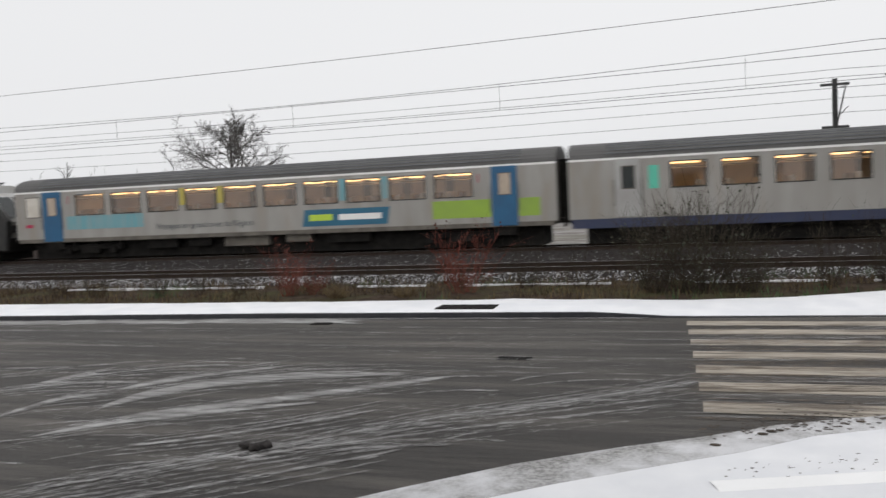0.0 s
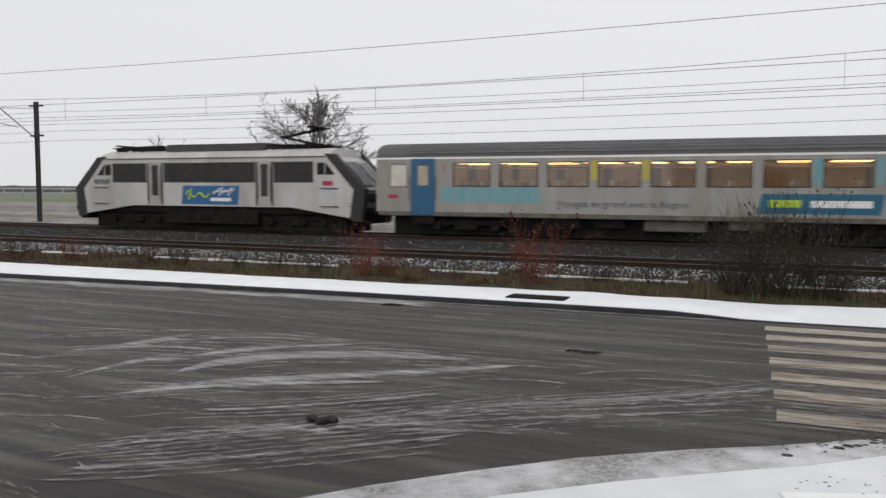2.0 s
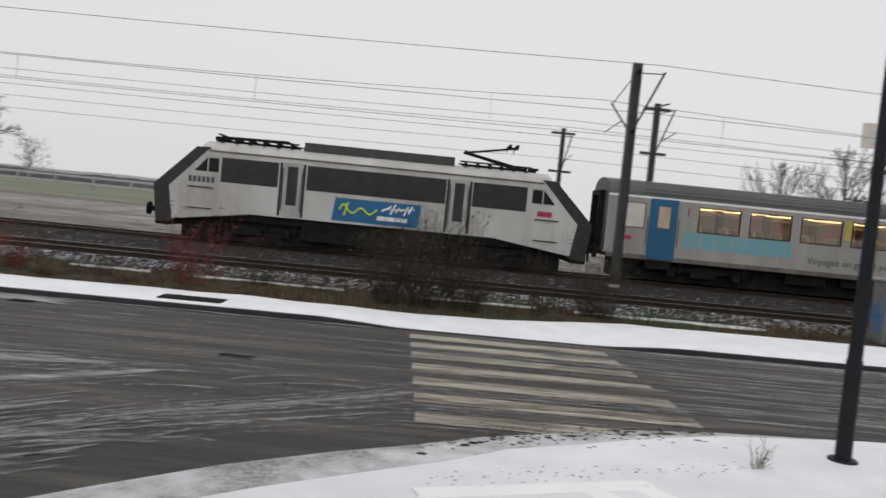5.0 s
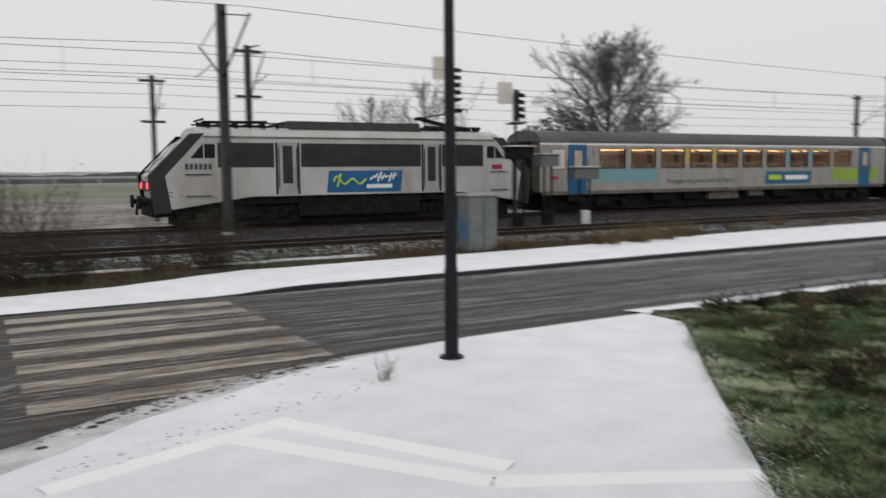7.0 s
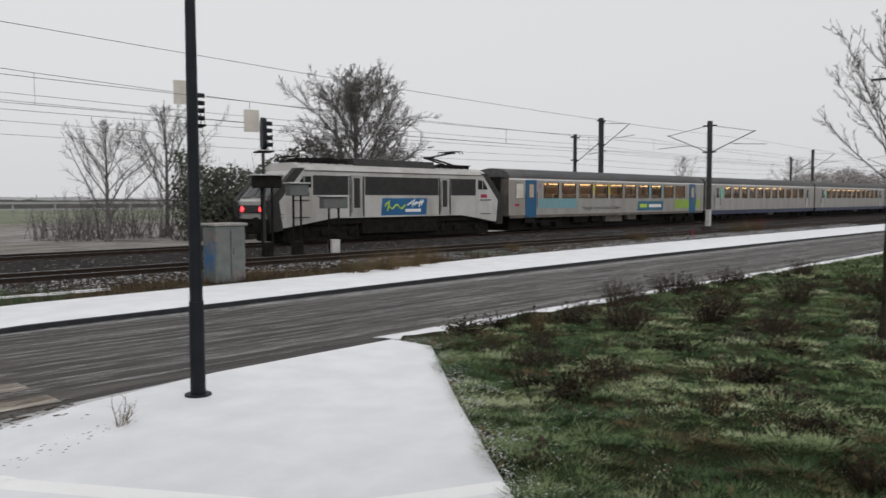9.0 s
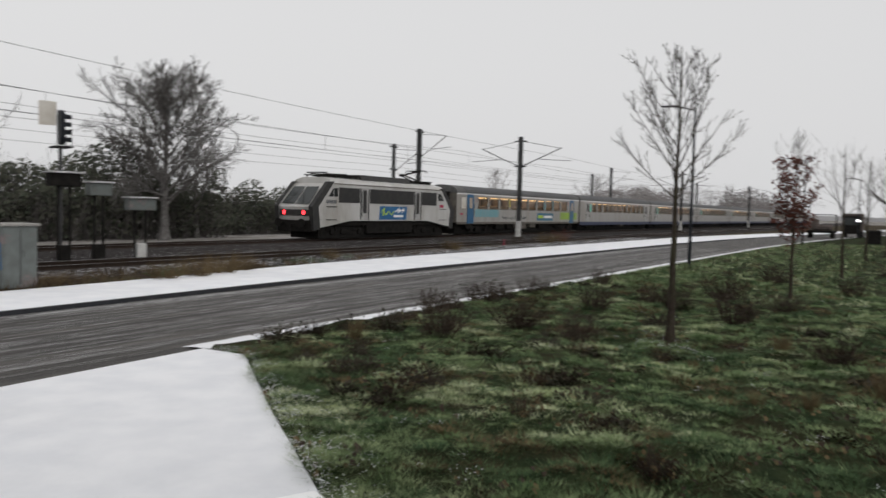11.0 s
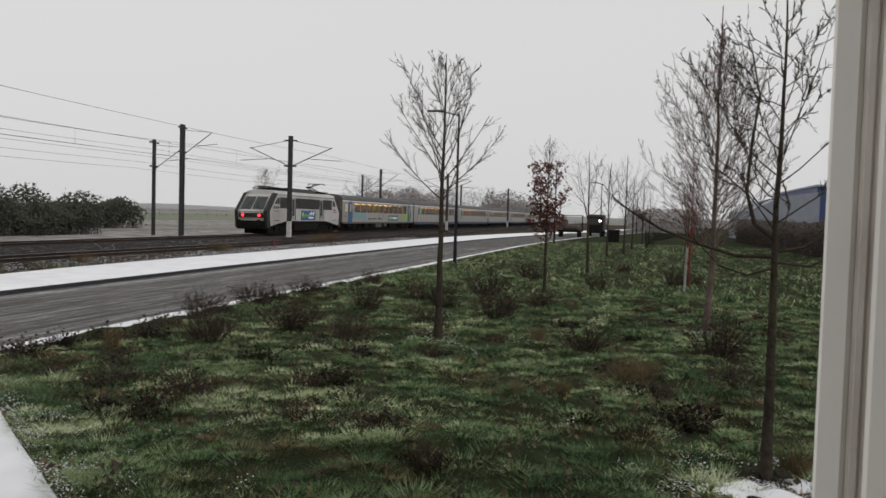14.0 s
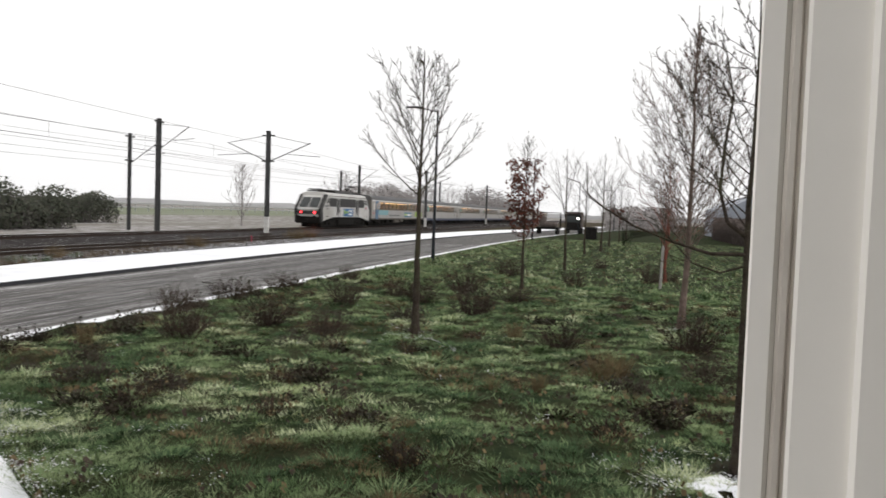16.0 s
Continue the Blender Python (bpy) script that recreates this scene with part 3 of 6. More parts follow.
def stones(count, m, name, label, y0, y1, seed, r0, r1, x0=-36, x1=75):
    r = random.Random(seed)
    base = [(1, 0, 0), (-1, 0, 0), (0, 1, 0), (0, -1, 0), (0, 0, 1)]
    tri = [(0, 2, 4), (2, 1, 4), (1, 3, 4), (3, 0, 4)]
    vs, fs = [], []
    py, pz = zip(*PROF)
    for _ in range(count):
        x = x0 + (x1 - x0) * r.random() ** 1.3
        y = r.uniform(y0, y1)
        z = float(np.interp(y, py, pz)) + 0.02
        s, t = r.uniform(r0, r1), r.uniform(0, 6.3)
        k = len(vs)
        for bx, by, bz in base:
            q = s * r.uniform(0.7, 1.3)
            vs.append((x + q * (bx * math.cos(t) - by * math.sin(t)), y + q * (bx * math.sin(t) + by * math.cos(t)), z + q * bz * 0.8))
        fs += [tuple(k + i for i in f) for f in tri]
    me = bpy.data.meshes.new(name)
    me.from_pydata(vs, [], fs)
    me.materials.append(m)
    tagged(new(name, me), label, "ballast", kind="stuff")


stones(22000, STONE, "ballast_stones", "loose grey ballast stones", 21.0, 30.5, 1, 0.03, 0.07)
stones(20000, FROST, "snowy_stones", "ballast stones capped with snow", 21.0, 22.3, 2, 0.012, 0.036)
stones(6500, FROST, "snowy_stones", "ballast stones capped with snow", 24.2, 30.2, 3, 0.012, 0.03)

RAILPROF = [(-0.07, 0), (0.07, 0), (0.07, 0.02), (0.012, 0.04), (0.012, 0.12), (0.036, 0.135), (0.036, 0.168), (-0.036, 0.168), (-0.036, 0.135), (-0.012, 0.12), (-0.012, 0.04), (-0.07, 0.02)]
for cy in (NEAR_TRACK, FAR_TRACK):
    for s in (-0.75, 0.75):
        bm = bmesh.new()
        prism(bm, [(cy + s + y, RAILZ - 0.17 + z) for y, z in RAILPROF], -250, 600)
        box(bm, -250, 600, cy + s - 0.028, cy + s + 0.028, RAILZ - 0.003, RAILZ + 0.001, 1)
        structure("rail", bm, [RAIL, RAILTOP], "rusty steel rail with a polished top", "rail")
    bm = bmesh.new()
    for i in range(-70, 180):
        box(bm, i * 0.6, i * 0.6 + 0.25, cy - 1.25, cy + 1.25, 0.23, 0.335)
    stuff("sleepers", bm, SLEEPER, "grey sleepers half sunk in ballast", "sleepers")

bm = bmesh.new()
for i in range(-40, 90):
    if i > 8 or noise.noise((i * 0.31, 2, 2)) < -0.05:
        continue
    box(bm, i, i + 0.985, 20.42 + 0.04 * rng.random(), 20.56 + 0.04 * rng.random(), 0.1, 0.205 + 0.02 * rng.random())
stuff("cable_trough", bm, SNOW, "row of concrete cable trough lids under snow", "trough")


# ---- catenary ----
def arm(bm, a, b, r=0.035):
    tube(bm, a, b, r, r, 6)


def centre_mast(x, y, h, band=True):
    """Mast between the tracks with a bracket to each side."""
    o = thing("catenary_mast", "dark steel catenary mast between the tracks, white base", "mast", "catenary masts", pose(x, y, 0.36))
    bm = bmesh.new()
    w = 0.14
    box(bm, -w, w, -0.012, 0.012, 0, h)
    box(bm, -w, -w + 0.025, -w, w, 0, h)
    box(bm, w - 0.025, w, -w, w, 0, h)
    part("post", bm, STEEL, o)
    bm = bmesh.new()
    box(bm, -w - 0.01, w + 0.01, -w - 0.01, w + 0.01, 0.1, 1.35 if band else 0.2)
    part("base_band", bm, WHITEBAND, o, "whitewashed band at the mast's base")
    bm = bmesh.new()
    box(bm, -0.35, 0.35, -0.35, 0.35, -0.4, 0.12, 0, 0.03)
    part("footing", bm, SLEEPER, o)
    for s in (-1, 1):
        bm = bmesh.new()
        arm(bm, (0, s * w, h - 2.3), (0, s * 3.4, h - 0.9))
        arm(bm, (0, s * w, h - 0.35), (0, s * 3.4, h - 0.95), 0.02)
        arm(bm, (0, s * 1.6, h - 1.75), (0, s * 4.2, h - 1.9), 0.022)
        part("bracket", bm, STEEL, o)
        for zz in (h - 0.35, h - 2.3):
            bm = bmesh.new()
            for k in range(4):
                tube(bm, (0, s * (0.2 + 0.09 * k), zz), (0, s * (0.25 + 0.09 * k), zz), 0.07, 0.05, 8)
            part("insulator", bm, UNDER, o)
    return o


def side_mast(x, y, h, thick, to=-1):
    """Mast behind the tracks with one bracket towards them."""
    o = thing("catenary_mast", "slender grey steel catenary mast beyond the tracks", "mast", "catenary masts", pose(x, y, 0.0))
    bm = bmesh.new()
    box(bm, -thick, thick, -0.015, 0.015, 0, h)
    box(bm, -thick, -thick + 0.03, -thick, thick, 0, h)
    box(bm, thick - 0.03, thick, -thick, thick, 0, h)
    part("post", bm, STEEL, o)
    bm = bmesh.new()
    arm(bm, (0, to * thick, h - 2.6), (0, to * 2.9, h - 0.7))
    arm(bm, (0, to * 1.4, h - 1.9), (0, to * 3.4, h - 1.7), 0.025)
    arm(bm, (0, to * thick, h - 0.5), (0, to * 2.9, h - 0.7), 0.02)
    part("bracket", bm, STEEL, o)
    for w, zz in ((0.66, h - 0.35), (0.62, h - 2.45)):
        bm = bmesh.new()
        box(bm, -w, w, -0.05, 0.05, zz, zz + 0.13)
        part("crossarm", bm, STEEL, o)
    return o


centre_mast(6.4, 26.6, 7.6, False)
for i in range(1, 6):
    centre_mast(6.25 + 50.5 * i, 26.6, 7.9)
centre_mast(6.25 - 50.5, 26.6, 7.6)
side_mast(6.9, 44, 7.6, 0.11)
side_mast(62.5, 42.4, 8.5, 0.12)
side_mast(10.3, 38.0, 8.5, 0.13)
side_mast(62.35, 39.5, 9.8, 0.17)
side_mast(118, 40, 9.4, 0.15)
side_mast(118, 43, 8.5, 0.12)
side_mast(-48.8, 41.5, 8.5, 0.12)
side_mast(174, 40, 9.4, 0.15)

# each wire: distance across the tracks, height at the masts, sag between them, fall per metre along the far span
WIRES = [(23.2, 7.26, 0.26, 0.011), (23.2, 5.86, 0.16, 0.0), (31.75, 7.44, 0.5, 0.004), (31.75, 6.1, 0.12, 0.0), (38, 7.3, 0.2, 0.004), (37, 6.85, 0.2, 0.004), (36, 6.3, 0.1, 0.0), (40, 6.25, 0.2, 0.002), (40.5, 5.65, 0.18, 0.0)]
SPAN = 50.5


def wire_z(x, z, sag, fall):
    f = ((x - 6.3) / SPAN) % 1
    return z - sag * 4 * f * (1 - f) - fall * min(max(x - 6.3, 0), SPAN)


for y, z, sag, fall in WIRES:
    bm = bmesh.new()
    xs = [6.3 + SPAN * (i / 10) for i in range(-30, 71)]
    pts = [(x, y, wire_z(x, z, sag, fall)) for x in xs]
    for a, b in zip(pts, pts[1:]):
        tube(bm, a, b, 0.010 if y < 30 else 0.013, None, 4, cap=False)
    tagged(part("catenary_wire", bm, WIRE), "thin dark overhead wire above the railway", "wire", "overhead wires", "")
bm = bmesh.new()
for i in range(-15, 25):
    x = 2.0 + i * 9.3
    tube(bm, (x, 31.75, wire_z(x, 7.44, 0.5, 0.004)), (x, 31.75, wire_z(x, 6.1, 0.12, 0)), 0.008, None, 4)
stuff("droppers", bm, WIRE, "thin droppers between contact and carrier wire", "droppers")

# ---- the train ----
HALF = 1.42


def wheelset(o, x, y0, r=0.46):
    bm = bmesh.new()
    for s in (-0.75, 0.75):
        tube(bm, (x, s - 0.06, r), (x, s + 0.06, r), r, r, 20)
        tube(bm, (x, s - 0.09, r), (x, s + 0.09, r), 0.16, 0.16, 10)
    tube(bm, (x, -0.8, r), (x, 0.8, r), 0.08, 0.08, 8)
    return part("wheelset", bm, UNDER, o)


def bogie(o, x, span=2.56):
    f = bmesh.new()
    for s in (-1, 1):
        box(f, x - span / 2 - 0.5, x + span / 2 + 0.5, s * 1.05 - 0.08, s * 1.05 + 0.08, 0.5, 0.72, 0, 0.02)
        box(f, x - 0.5, x + 0.5, s * 1.1 - 0.12, s * 1.1 + 0.12, 0.32, 0.62, 0, 0.02)
        for a in (-span / 2, span / 2):
            box(f, x + a - 0.17, x + a + 0.17, s * 1.15 - 0.1, s * 1.15 + 0.1, 0.3, 0.64, 0, 0.03)
            tube(f, (x + a + 0.36, s * 1.1, 0.45), (x + a + 0.36, s * 1.1, 0.95), 0.1, 0.1, 8)
    box(f, x - 0.3, x + 0.3, -1.1, 1.1, 0.55, 0.8)
    b = part("bogie", f, UNDER, o)
    for a in (-span / 2, span / 2):
        w = wheelset(o, x + a, 0)
        w.parent = b
    return b


def frame_ring(x0, x1, z0, z1, w, y0, y1, mi=0, bm=None):
    bm = bm or bmesh.new()
    pierced(bm, x0 - w, x1 + w, z0 - w, z1 + w, [(x0, x1, z0, z1)], y0, y1 - y0, mi)
    return bm


COACH_WINDOWS = [(3.54, 5.1), (5.53, 7.08), (7.52, 9.06), (9.50, 11.04), (11.46, 12.98), (13.42, 14.9), (15.33, 16.8), (17.25, 18.72), (19.18, 20.66), (21.1, 22.6)]


def build_coach(livery):
    """A 26 m coach; its origin is the rear end at rail height, the near side is -y."""
    lab = ("long silver passenger coach with blue doors and coloured films, lit windows" if livery == 1 else "long grey passenger coach with a navy sill band, lit windows")
    o = thing("passenger_coach", lab, "coach", "coaches of the train")
    LEN = 25.95
    zb, zt, w0, w1 = 1.05, 3.3, 2.13, 3.03
    doors = [(1.62, 2.7), (23.4, 24.42)] if livery == 1 else [(1.75, 2.65), (23.4, 24.3)]
    wins = COACH_WINDOWS if livery == 1 else [(3.75 + i * 1.78, 4.95 + i * 1.78) for i in range(11)]
    small = [(0.68, 1.42)] if livery == 1 else []
    holes = [(a, b, w0, w1) for a, b in wins]
    for s in (-1, 1):
        bm = bmesh.new()
        pierced(bm, 0, LEN, zb, zt, holes, s * HALF, -s * 0.06)
        box(bm, 0, LEN, s * HALF - 0.008, s * HALF + 0.008, 3.22, 3.30, 2)
        part("side_wall", bm, [COACH, NAVY, WHITE], o)
        bm = bmesh.new()
        box(bm, 0.1, LEN - 0.1, s * HALF * 0.98 - 0.02, s * HALF * 0.98 + 0.02, 0.88 if livery == 1 else 0.7, 1.05)
        part("skirt", bm, SKIRT if livery == 1 else NAVY, o)
    # roof: a flat elliptic vault with long ribs
    arcp = [(HALF * math.cos(a), 3.3 + 0.64 * math.sin(a) ** 0.8) for a in [math.pi * i / 16 for i in range(17)]]
    arcp = [(y, z) for y, z in arcp] + [(-HALF + 0.05, 3.28), (HALF - 0.05, 3.28)]
    bm = bmesh.new()
    prism(bm, arcp, 0.0, LEN)
    roof = part("roof", bm, ROOF, o)
    for i in (1, 2, 3, 4, 5, 11, 12, 13, 14, 15):
        y, z = arcp[i]
        bm = bmesh.new()
        box(bm, 1.4, LEN - 1.4, y - 0.035, y + 0.035, z - 0.02, z + 0.025)
        part("rib", bm, ROOFRIB, roof)
    # ends and gangways
    for x, s in ((0, -1), (LEN, 1)):
        bm = bmesh.new()
        box(bm, min(x, x - s * 0.08), max(x, x - s * 0.08), -HALF + 0.06, HALF - 0.06, 1.0, 3.35)
        part("end_wall", bm, SKIRT, o)
        bm = bmesh.new()
        pierced(bm, -0.75, 0.75, 1.15, 3.4, [(-0.5, 0.5, 1.3, 3.2)], 0, 0.22)
        bm.transform(Matrix.Translation((x, 0, 0)) @ Matrix.Rotation(radians(-90 * s), 4, "Z"))
        part("gangway", bm, UNDER, o)
        for q in (-0.88, 0.88):
            bm = bmesh.new()
            tube(bm, (x, q, 1.02), (x + s * 0.2, q, 1.02), 0.09, 0.09, 10)
            tube(bm, (x + s * 0.17, q, 1.02), (x + s * 0.22, q, 1.02), 0.24, 0.24, 12)
            part("buffer", bm, UNDER, o)
    # interior shell: floor, ceiling, seats, tubes
    bm = bmesh.new()
    box(bm, 0.1, LEN - 0.1, -1.34, 1.34, 1.1, 1.2)
    box(bm, 0.1, LEN - 0.1, -1.34, 1.34, 3.18, 3.24)
    for x in (3.1, 22.9):
        box(bm, x, x + 0.05, -1.34, 1.34, 1.2, 3.18)
    part("interior", bm, BEIGE, o)
    bm = bmesh.new()
    for y in (-0.62, 0.62):
        for i in range(11):
            box(bm, 3.45 + i * 1.76, 4.75 + i * 1.76, y - 0.05, y + 0.05, 3.03, 3.07)
    part("ceiling_light", bm, GLOW, o, "warm glowing ceiling tubes")
    bm = bmesh.new()
    for y in (-1.0, 1.0):
        box(bm, 3.4, 22.7, y - 0.25, y + 0.25, 2.86, 2.88)
    part("luggage_rack", bm, BEIGE, o)
    bm = bmesh.new()
    box(bm, 0, 0.14, -0.45, 0.45, 1.55, 2.36, 0, 0.04)
    box(bm, 0.1, 0.5, -0.45, 0.45, 1.5, 1.68, 0, 0.03)
    seat_mesh = mesh_of("seat", bm, SEAT_LITPANE)
    for i in range(18):
        for y in (-0.85, 0.85):
            q = new("seat", seat_mesh)
            q.parent = o
            q.location = (3.6 + i * 1.05, y, 0)
    # windows
    for s in (-1, 1):
        for a, b in wins:
            wf = part("window", frame_ring(a, b, w0, w1, 0.04, s * (HALF + 0.012), s * (HALF - 0.03)), DARK, o)
            bm = bmesh.new()
            y = s * (HALF - 0.02)
            bm.faces.new([bm.verts.new(v) for v in ((a, y, w0), (b, y, w0), (b, y, w1), (a, y, w1))])
            part("pane", bm, PANE, wf).visible_shadow = False
            # added beige backing keeps the bright sky out of the far windows
            if s > 0:
                bm = bmesh.new()
                box(bm, a - 0.03, b + 0.03, HALF - 0.1, HALF - 0.07, w0 - 0.03, w1 + 0.03)
                part("blind", bm, BEIGE, wf, "added beige backing inside the far window")
            bm = bmesh.new()
            box(bm, a, b, y - 0.012, y + 0.012, w1 - 0.2, w1 - 0.175)
            part("transom", bm, SKIRT, wf)
        for a, b in small:
            wf = part("frosted_window", frame_ring(a, b, 2.1, 3.0, 0.04, s * (HALF + 0.014), s * (HALF + 0.002)), SKIRT, o)
            bm = bmesh.new()
            box(bm, a, b, s * (HALF + 0.006) - 0.003, s * (HALF + 0.006) + 0.003, 2.1, 3.0)
            part("pane", bm, FROSTED, wf)
        for a, b in doors:
            bm = bmesh.new()
            box(bm, a, b, s * HALF - 0.035, s * HALF + 0.035, 0.92 if livery == 1 else 1.1, 3.24, 0, 0.012)
            box(bm, a + 0.06, b - 0.06, s * (HALF - 0.1) - 0.02, s * (HALF - 0.1) + 0.02, 0.55, 0.9, 1)
            d = part("door", bm, [BLUE if livery == 1 else GREYDOOR, UNDER], o, "blue folding door" if livery == 1 else "grey door")
            m0 = (a + b) / 2
            wf = part("door_window", frame_ring(m0 - 0.2, m0 + 0.24, 2.15, 2.95, 0.035, s * (HALF + 0.046), s * (HALF + 0.036)), SKIRT, d)
            bm = bmesh.new()
            box(bm, m0 - 0.2, m0 + 0.24, s * (HALF + 0.038) - 0.002, s * (HALF + 0.038) + 0.002, 2.15, 2.95)
            # tan pane colour stands in for the warm light behind the glass
            part("door_pane", bm, SEAT_LITPANE if livery == 1 else CABGLASS, d)
            for q in (a - 0.06, b + 0.06):
                bm = bmesh.new()
                tube(bm, (q, s * (HALF + 0.05), 1.5), (q, s * (HALF + 0.05), 2.5), 0.015, None, 6)
                part("handrail", bm, STEEL, d)
    # films and lettering on the sides
    if livery == 1:
        for s in (-1, 1):
            y = s * (HALF + 0.004)

            def film(name, x0, x1, z0, z1, m, lean=0.0, dy=0.0):
                bm = bmesh.new()
                vs = [(x0, z0), (x1, z0), (x1 + lean, z1), (x0 + lean, z1)]
                f = [bm.verts.new((a, y + s * dy, b)) for a, b in vs]
                bm.faces.new(f if s < 0 else f[::-1])
                part(name, bm, m, o)
            film("cyan_film", 2.95, 7.2, 1.45, 2.07, CYAN)
            film("lime_film", 20.95, 23.36, 1.28, 1.98, LIME)
            film("lime_film", 24.46, 25.3, 1.28, 1.98, LIME)
            for a, b, m in ((9.18, 9.44, YELLOW), (11.1, 11.4, YELLOW), (16.9, 17.18, CYAN), (18.8, 19.06, CYAN)):
                film("window_film", a, b, 2.35 if m is YELLOW else 2.2, 3.1, m)
            film("brand_panel", 15.15, 19.0, 1.17, 1.87, TEAL, 0.12)
        y = -(HALF + 0.006)
        letters("lettering", "Voyagez en grand avec la R\u00e9gion", 0.36, LETTER, o, (7.85, y, 1.33), "dark lettering", 4.95)
        bm = bmesh.new()
        box(bm, 15.5, 16.55, y - 0.004, y + 0.002, 1.4, 1.66)
        part("brand_mark", bm, LIMEWORD, o)
        bm = bmesh.new()
        box(bm, 16.85, 18.75, y - 0.004, y + 0.002, 1.4, 1.64, 0, 0.0)
        part("brand_mark", bm, WHITE, o)
        for x in (2.98, 22.75):
            letters("class_number", "1", 0.5, RED, o, (x, y, 2.66), "red class number")
        bm = bmesh.new()
        box(bm, 0.55, 1.0, y - 0.002, y + 0.002, 1.6, 1.75)
        part("emblem", bm, RED, o)
    else:
        for s in (-1, 1):
            bm = bmesh.new()
            box(bm, 2.95, 3.3, s * (HALF + 0.004) - 0.002, s * (HALF + 0.004) + 0.002, 2.1, 2.95)
            part("mint_film", bm, MINT, o)
    # underframe
    for x in (4.0, 22.0):
        bogie(o, x)
    bm = bmesh.new()
    box(bm, 0.3, LEN - 0.3, -1.2, 1.2, 0.86, 1.08)
    # added dark fill below the frame, keeps the gap above the rails dark
    box(bm, 0.6, LEN - 0.6, -0.9, 0.9, 0.1, 0.86)
    part("underframe", bm, UNDER, o)
    r = random.Random(livery)
    for x, l in ((7.2, 1.6), (9.4, 1.1), (11.2, 2.2), (14.2, 1.2), (16.2, 1.9)):
        for s in (-1, 1):
            bm = bmesh.new()
            box(bm, x, x + l, s * 0.95 - 0.25, s * 0.95 + 0.25, 0.42 + 0.15 * r.random(), 0.9, 0, 0.03)
            part("equipment_box", bm, SKIRT if r.random() < 0.4 else UNDER, o)
    return o


def build_loco():
    """Electric locomotive; origin at its middle at rail height, near side -y."""
    o = thing("electric_locomotive", "pale grey electric locomotive with charcoal nose bands and blue side panel", "locomotive")
    hw = 1.46
    # side outline (x, z): bottom, nose, slanted cab, roof edge
    side = [(-7.45, 0.74), (-8.0, 0.68), (-8.15, 0.95), (-8.3, 1.95), (-7.0, 3.2), (-6.7, 3.4), (6.7, 3.4), (7.0, 3.2), (8.3, 1.95), (8.15, 0.95), (8.0, 0.68), (7.45, 0.74), (4.6, 1.14), (-4.6, 1.14)]
    bm = bmesh.new()
    k = len(side)
    rings = []
    for y in (-hw, -hw * 0.0, hw):
        bow = 0.08 * (1 - (y / hw) ** 2)
        rings.append([bm.verts.new((x + (bow if x > 7 else -bow if x < -7 else 0), y, z)) for x, z in side])
    for a, b in zip(rings, rings[1:]):
        for i in range(k):
            bm.faces.new((a[i], b[i], b[(i + 1) % k], a[(i + 1) % k]))
    bm.faces.new(rings[0])
    bm.faces.new(rings[-1][::-1])
    bmesh.ops.triangulate(bm, faces=[f for f in bm.faces if len(f.verts) > 4])
    bmesh.ops.recalc_face_normals(bm, faces=bm.faces)
    part("body", bm, LOCO, o)
    # roof vault
    bm = bmesh.new()
    rp = [(hw * 0.99, 3.4), (hw * 0.9, 3.62), (0.8, 3.78), (-0.8, 3.78), (-hw * 0.9, 3.62), (-hw * 0.99, 3.4)]
    r = [[bm.verts.new((x * (1 - 0.05 * (z - 3.4)), y, z)) for y, z in rp] for x in (-6.68, 6.68)]
    for i in range(5):
        bm.faces.new((r[0][i], r[0][i + 1], r[1][i + 1], r[1][i]))
    bm.faces.new(r[0])
    bm.faces.new(r[1][::-1])
    part("roof", bm, LOCO, o)
    # roof equipment
    for x0, x1, z in ((-2.9, 2.9, 4.08),):
        bm = bmesh.new()
        prism(bm, [(-1.0, 3.72), (1.0, 3.72), (0.85, z), (-0.85, z)], x0, x1)
        part("roof_hood", bm, DARK, o)
    rr = random.Random(8)
    for x0, x1 in ((-6.3, -3.1), (3.1, 5.9)):
        for q in (-0.92, 0.92):
            bm = bmesh.new()
            box(bm, x0, x1, q - 0.03, q + 0.03, 3.92, 3.98)
            part("roof_busbar", bm, UNDER, o)
        for q in (-0.35, 0.3):
            bm = bmesh.new()
            tube(bm, (x0 + 0.1, q, 3.86), (x1 - 0.15, q, 3.88), 0.03, None, 6)
            part("roof_cable", bm, UNDER, o)
        for i in range(6):
            x = x0 + (x1 - x0) * (i + 0.5) / 6
            bm = bmesh.new()
            box(bm, x - 0.03, x + 0.03, -0.92, 0.92, 3.9, 3.95)
            part("crossbar", bm, UNDER, o)
        for i in range(6):
            x = x0 + (x1 - x0) * (i + 0.5) / 6
            for q in (-0.9, 0.9, rr.uniform(-0.5, 0.5)):
                bm = bmesh.new()
                for k in range(3):
                    tube(bm, (x, q, 3.68 + 0.09 * k), (x, q, 3.75 + 0.09 * k), 0.085, 0.05, 8)
                part("insulator", bm, UNDER, o)
    # folded pantograph at the rear, raised one at the coupled end
    bm = bmesh.new()
    for y in (-0.5, 0.5):
        tube(bm, (-6.2, y, 4.0), (-3.6, y * 0.6, 4.06), 0.035, None, 6)
    tube(bm, (-6.2, -0.8, 4.08), (-6.2, 0.8, 4.08), 0.04, None, 6)
    part("pantograph", bm, UNDER, o, "folded pantograph")
    bm = bmesh.new()
    for y in (-0.3, 0.3):
        tube(bm, (5.6, y, 3.9), (3.3, y * 0.6, 4.36), 0.05, None, 6)
        tube(bm, (3.3, y * 0.5, 4.36), (5.15, y * 0.5, 4.68), 0.035, None, 6)
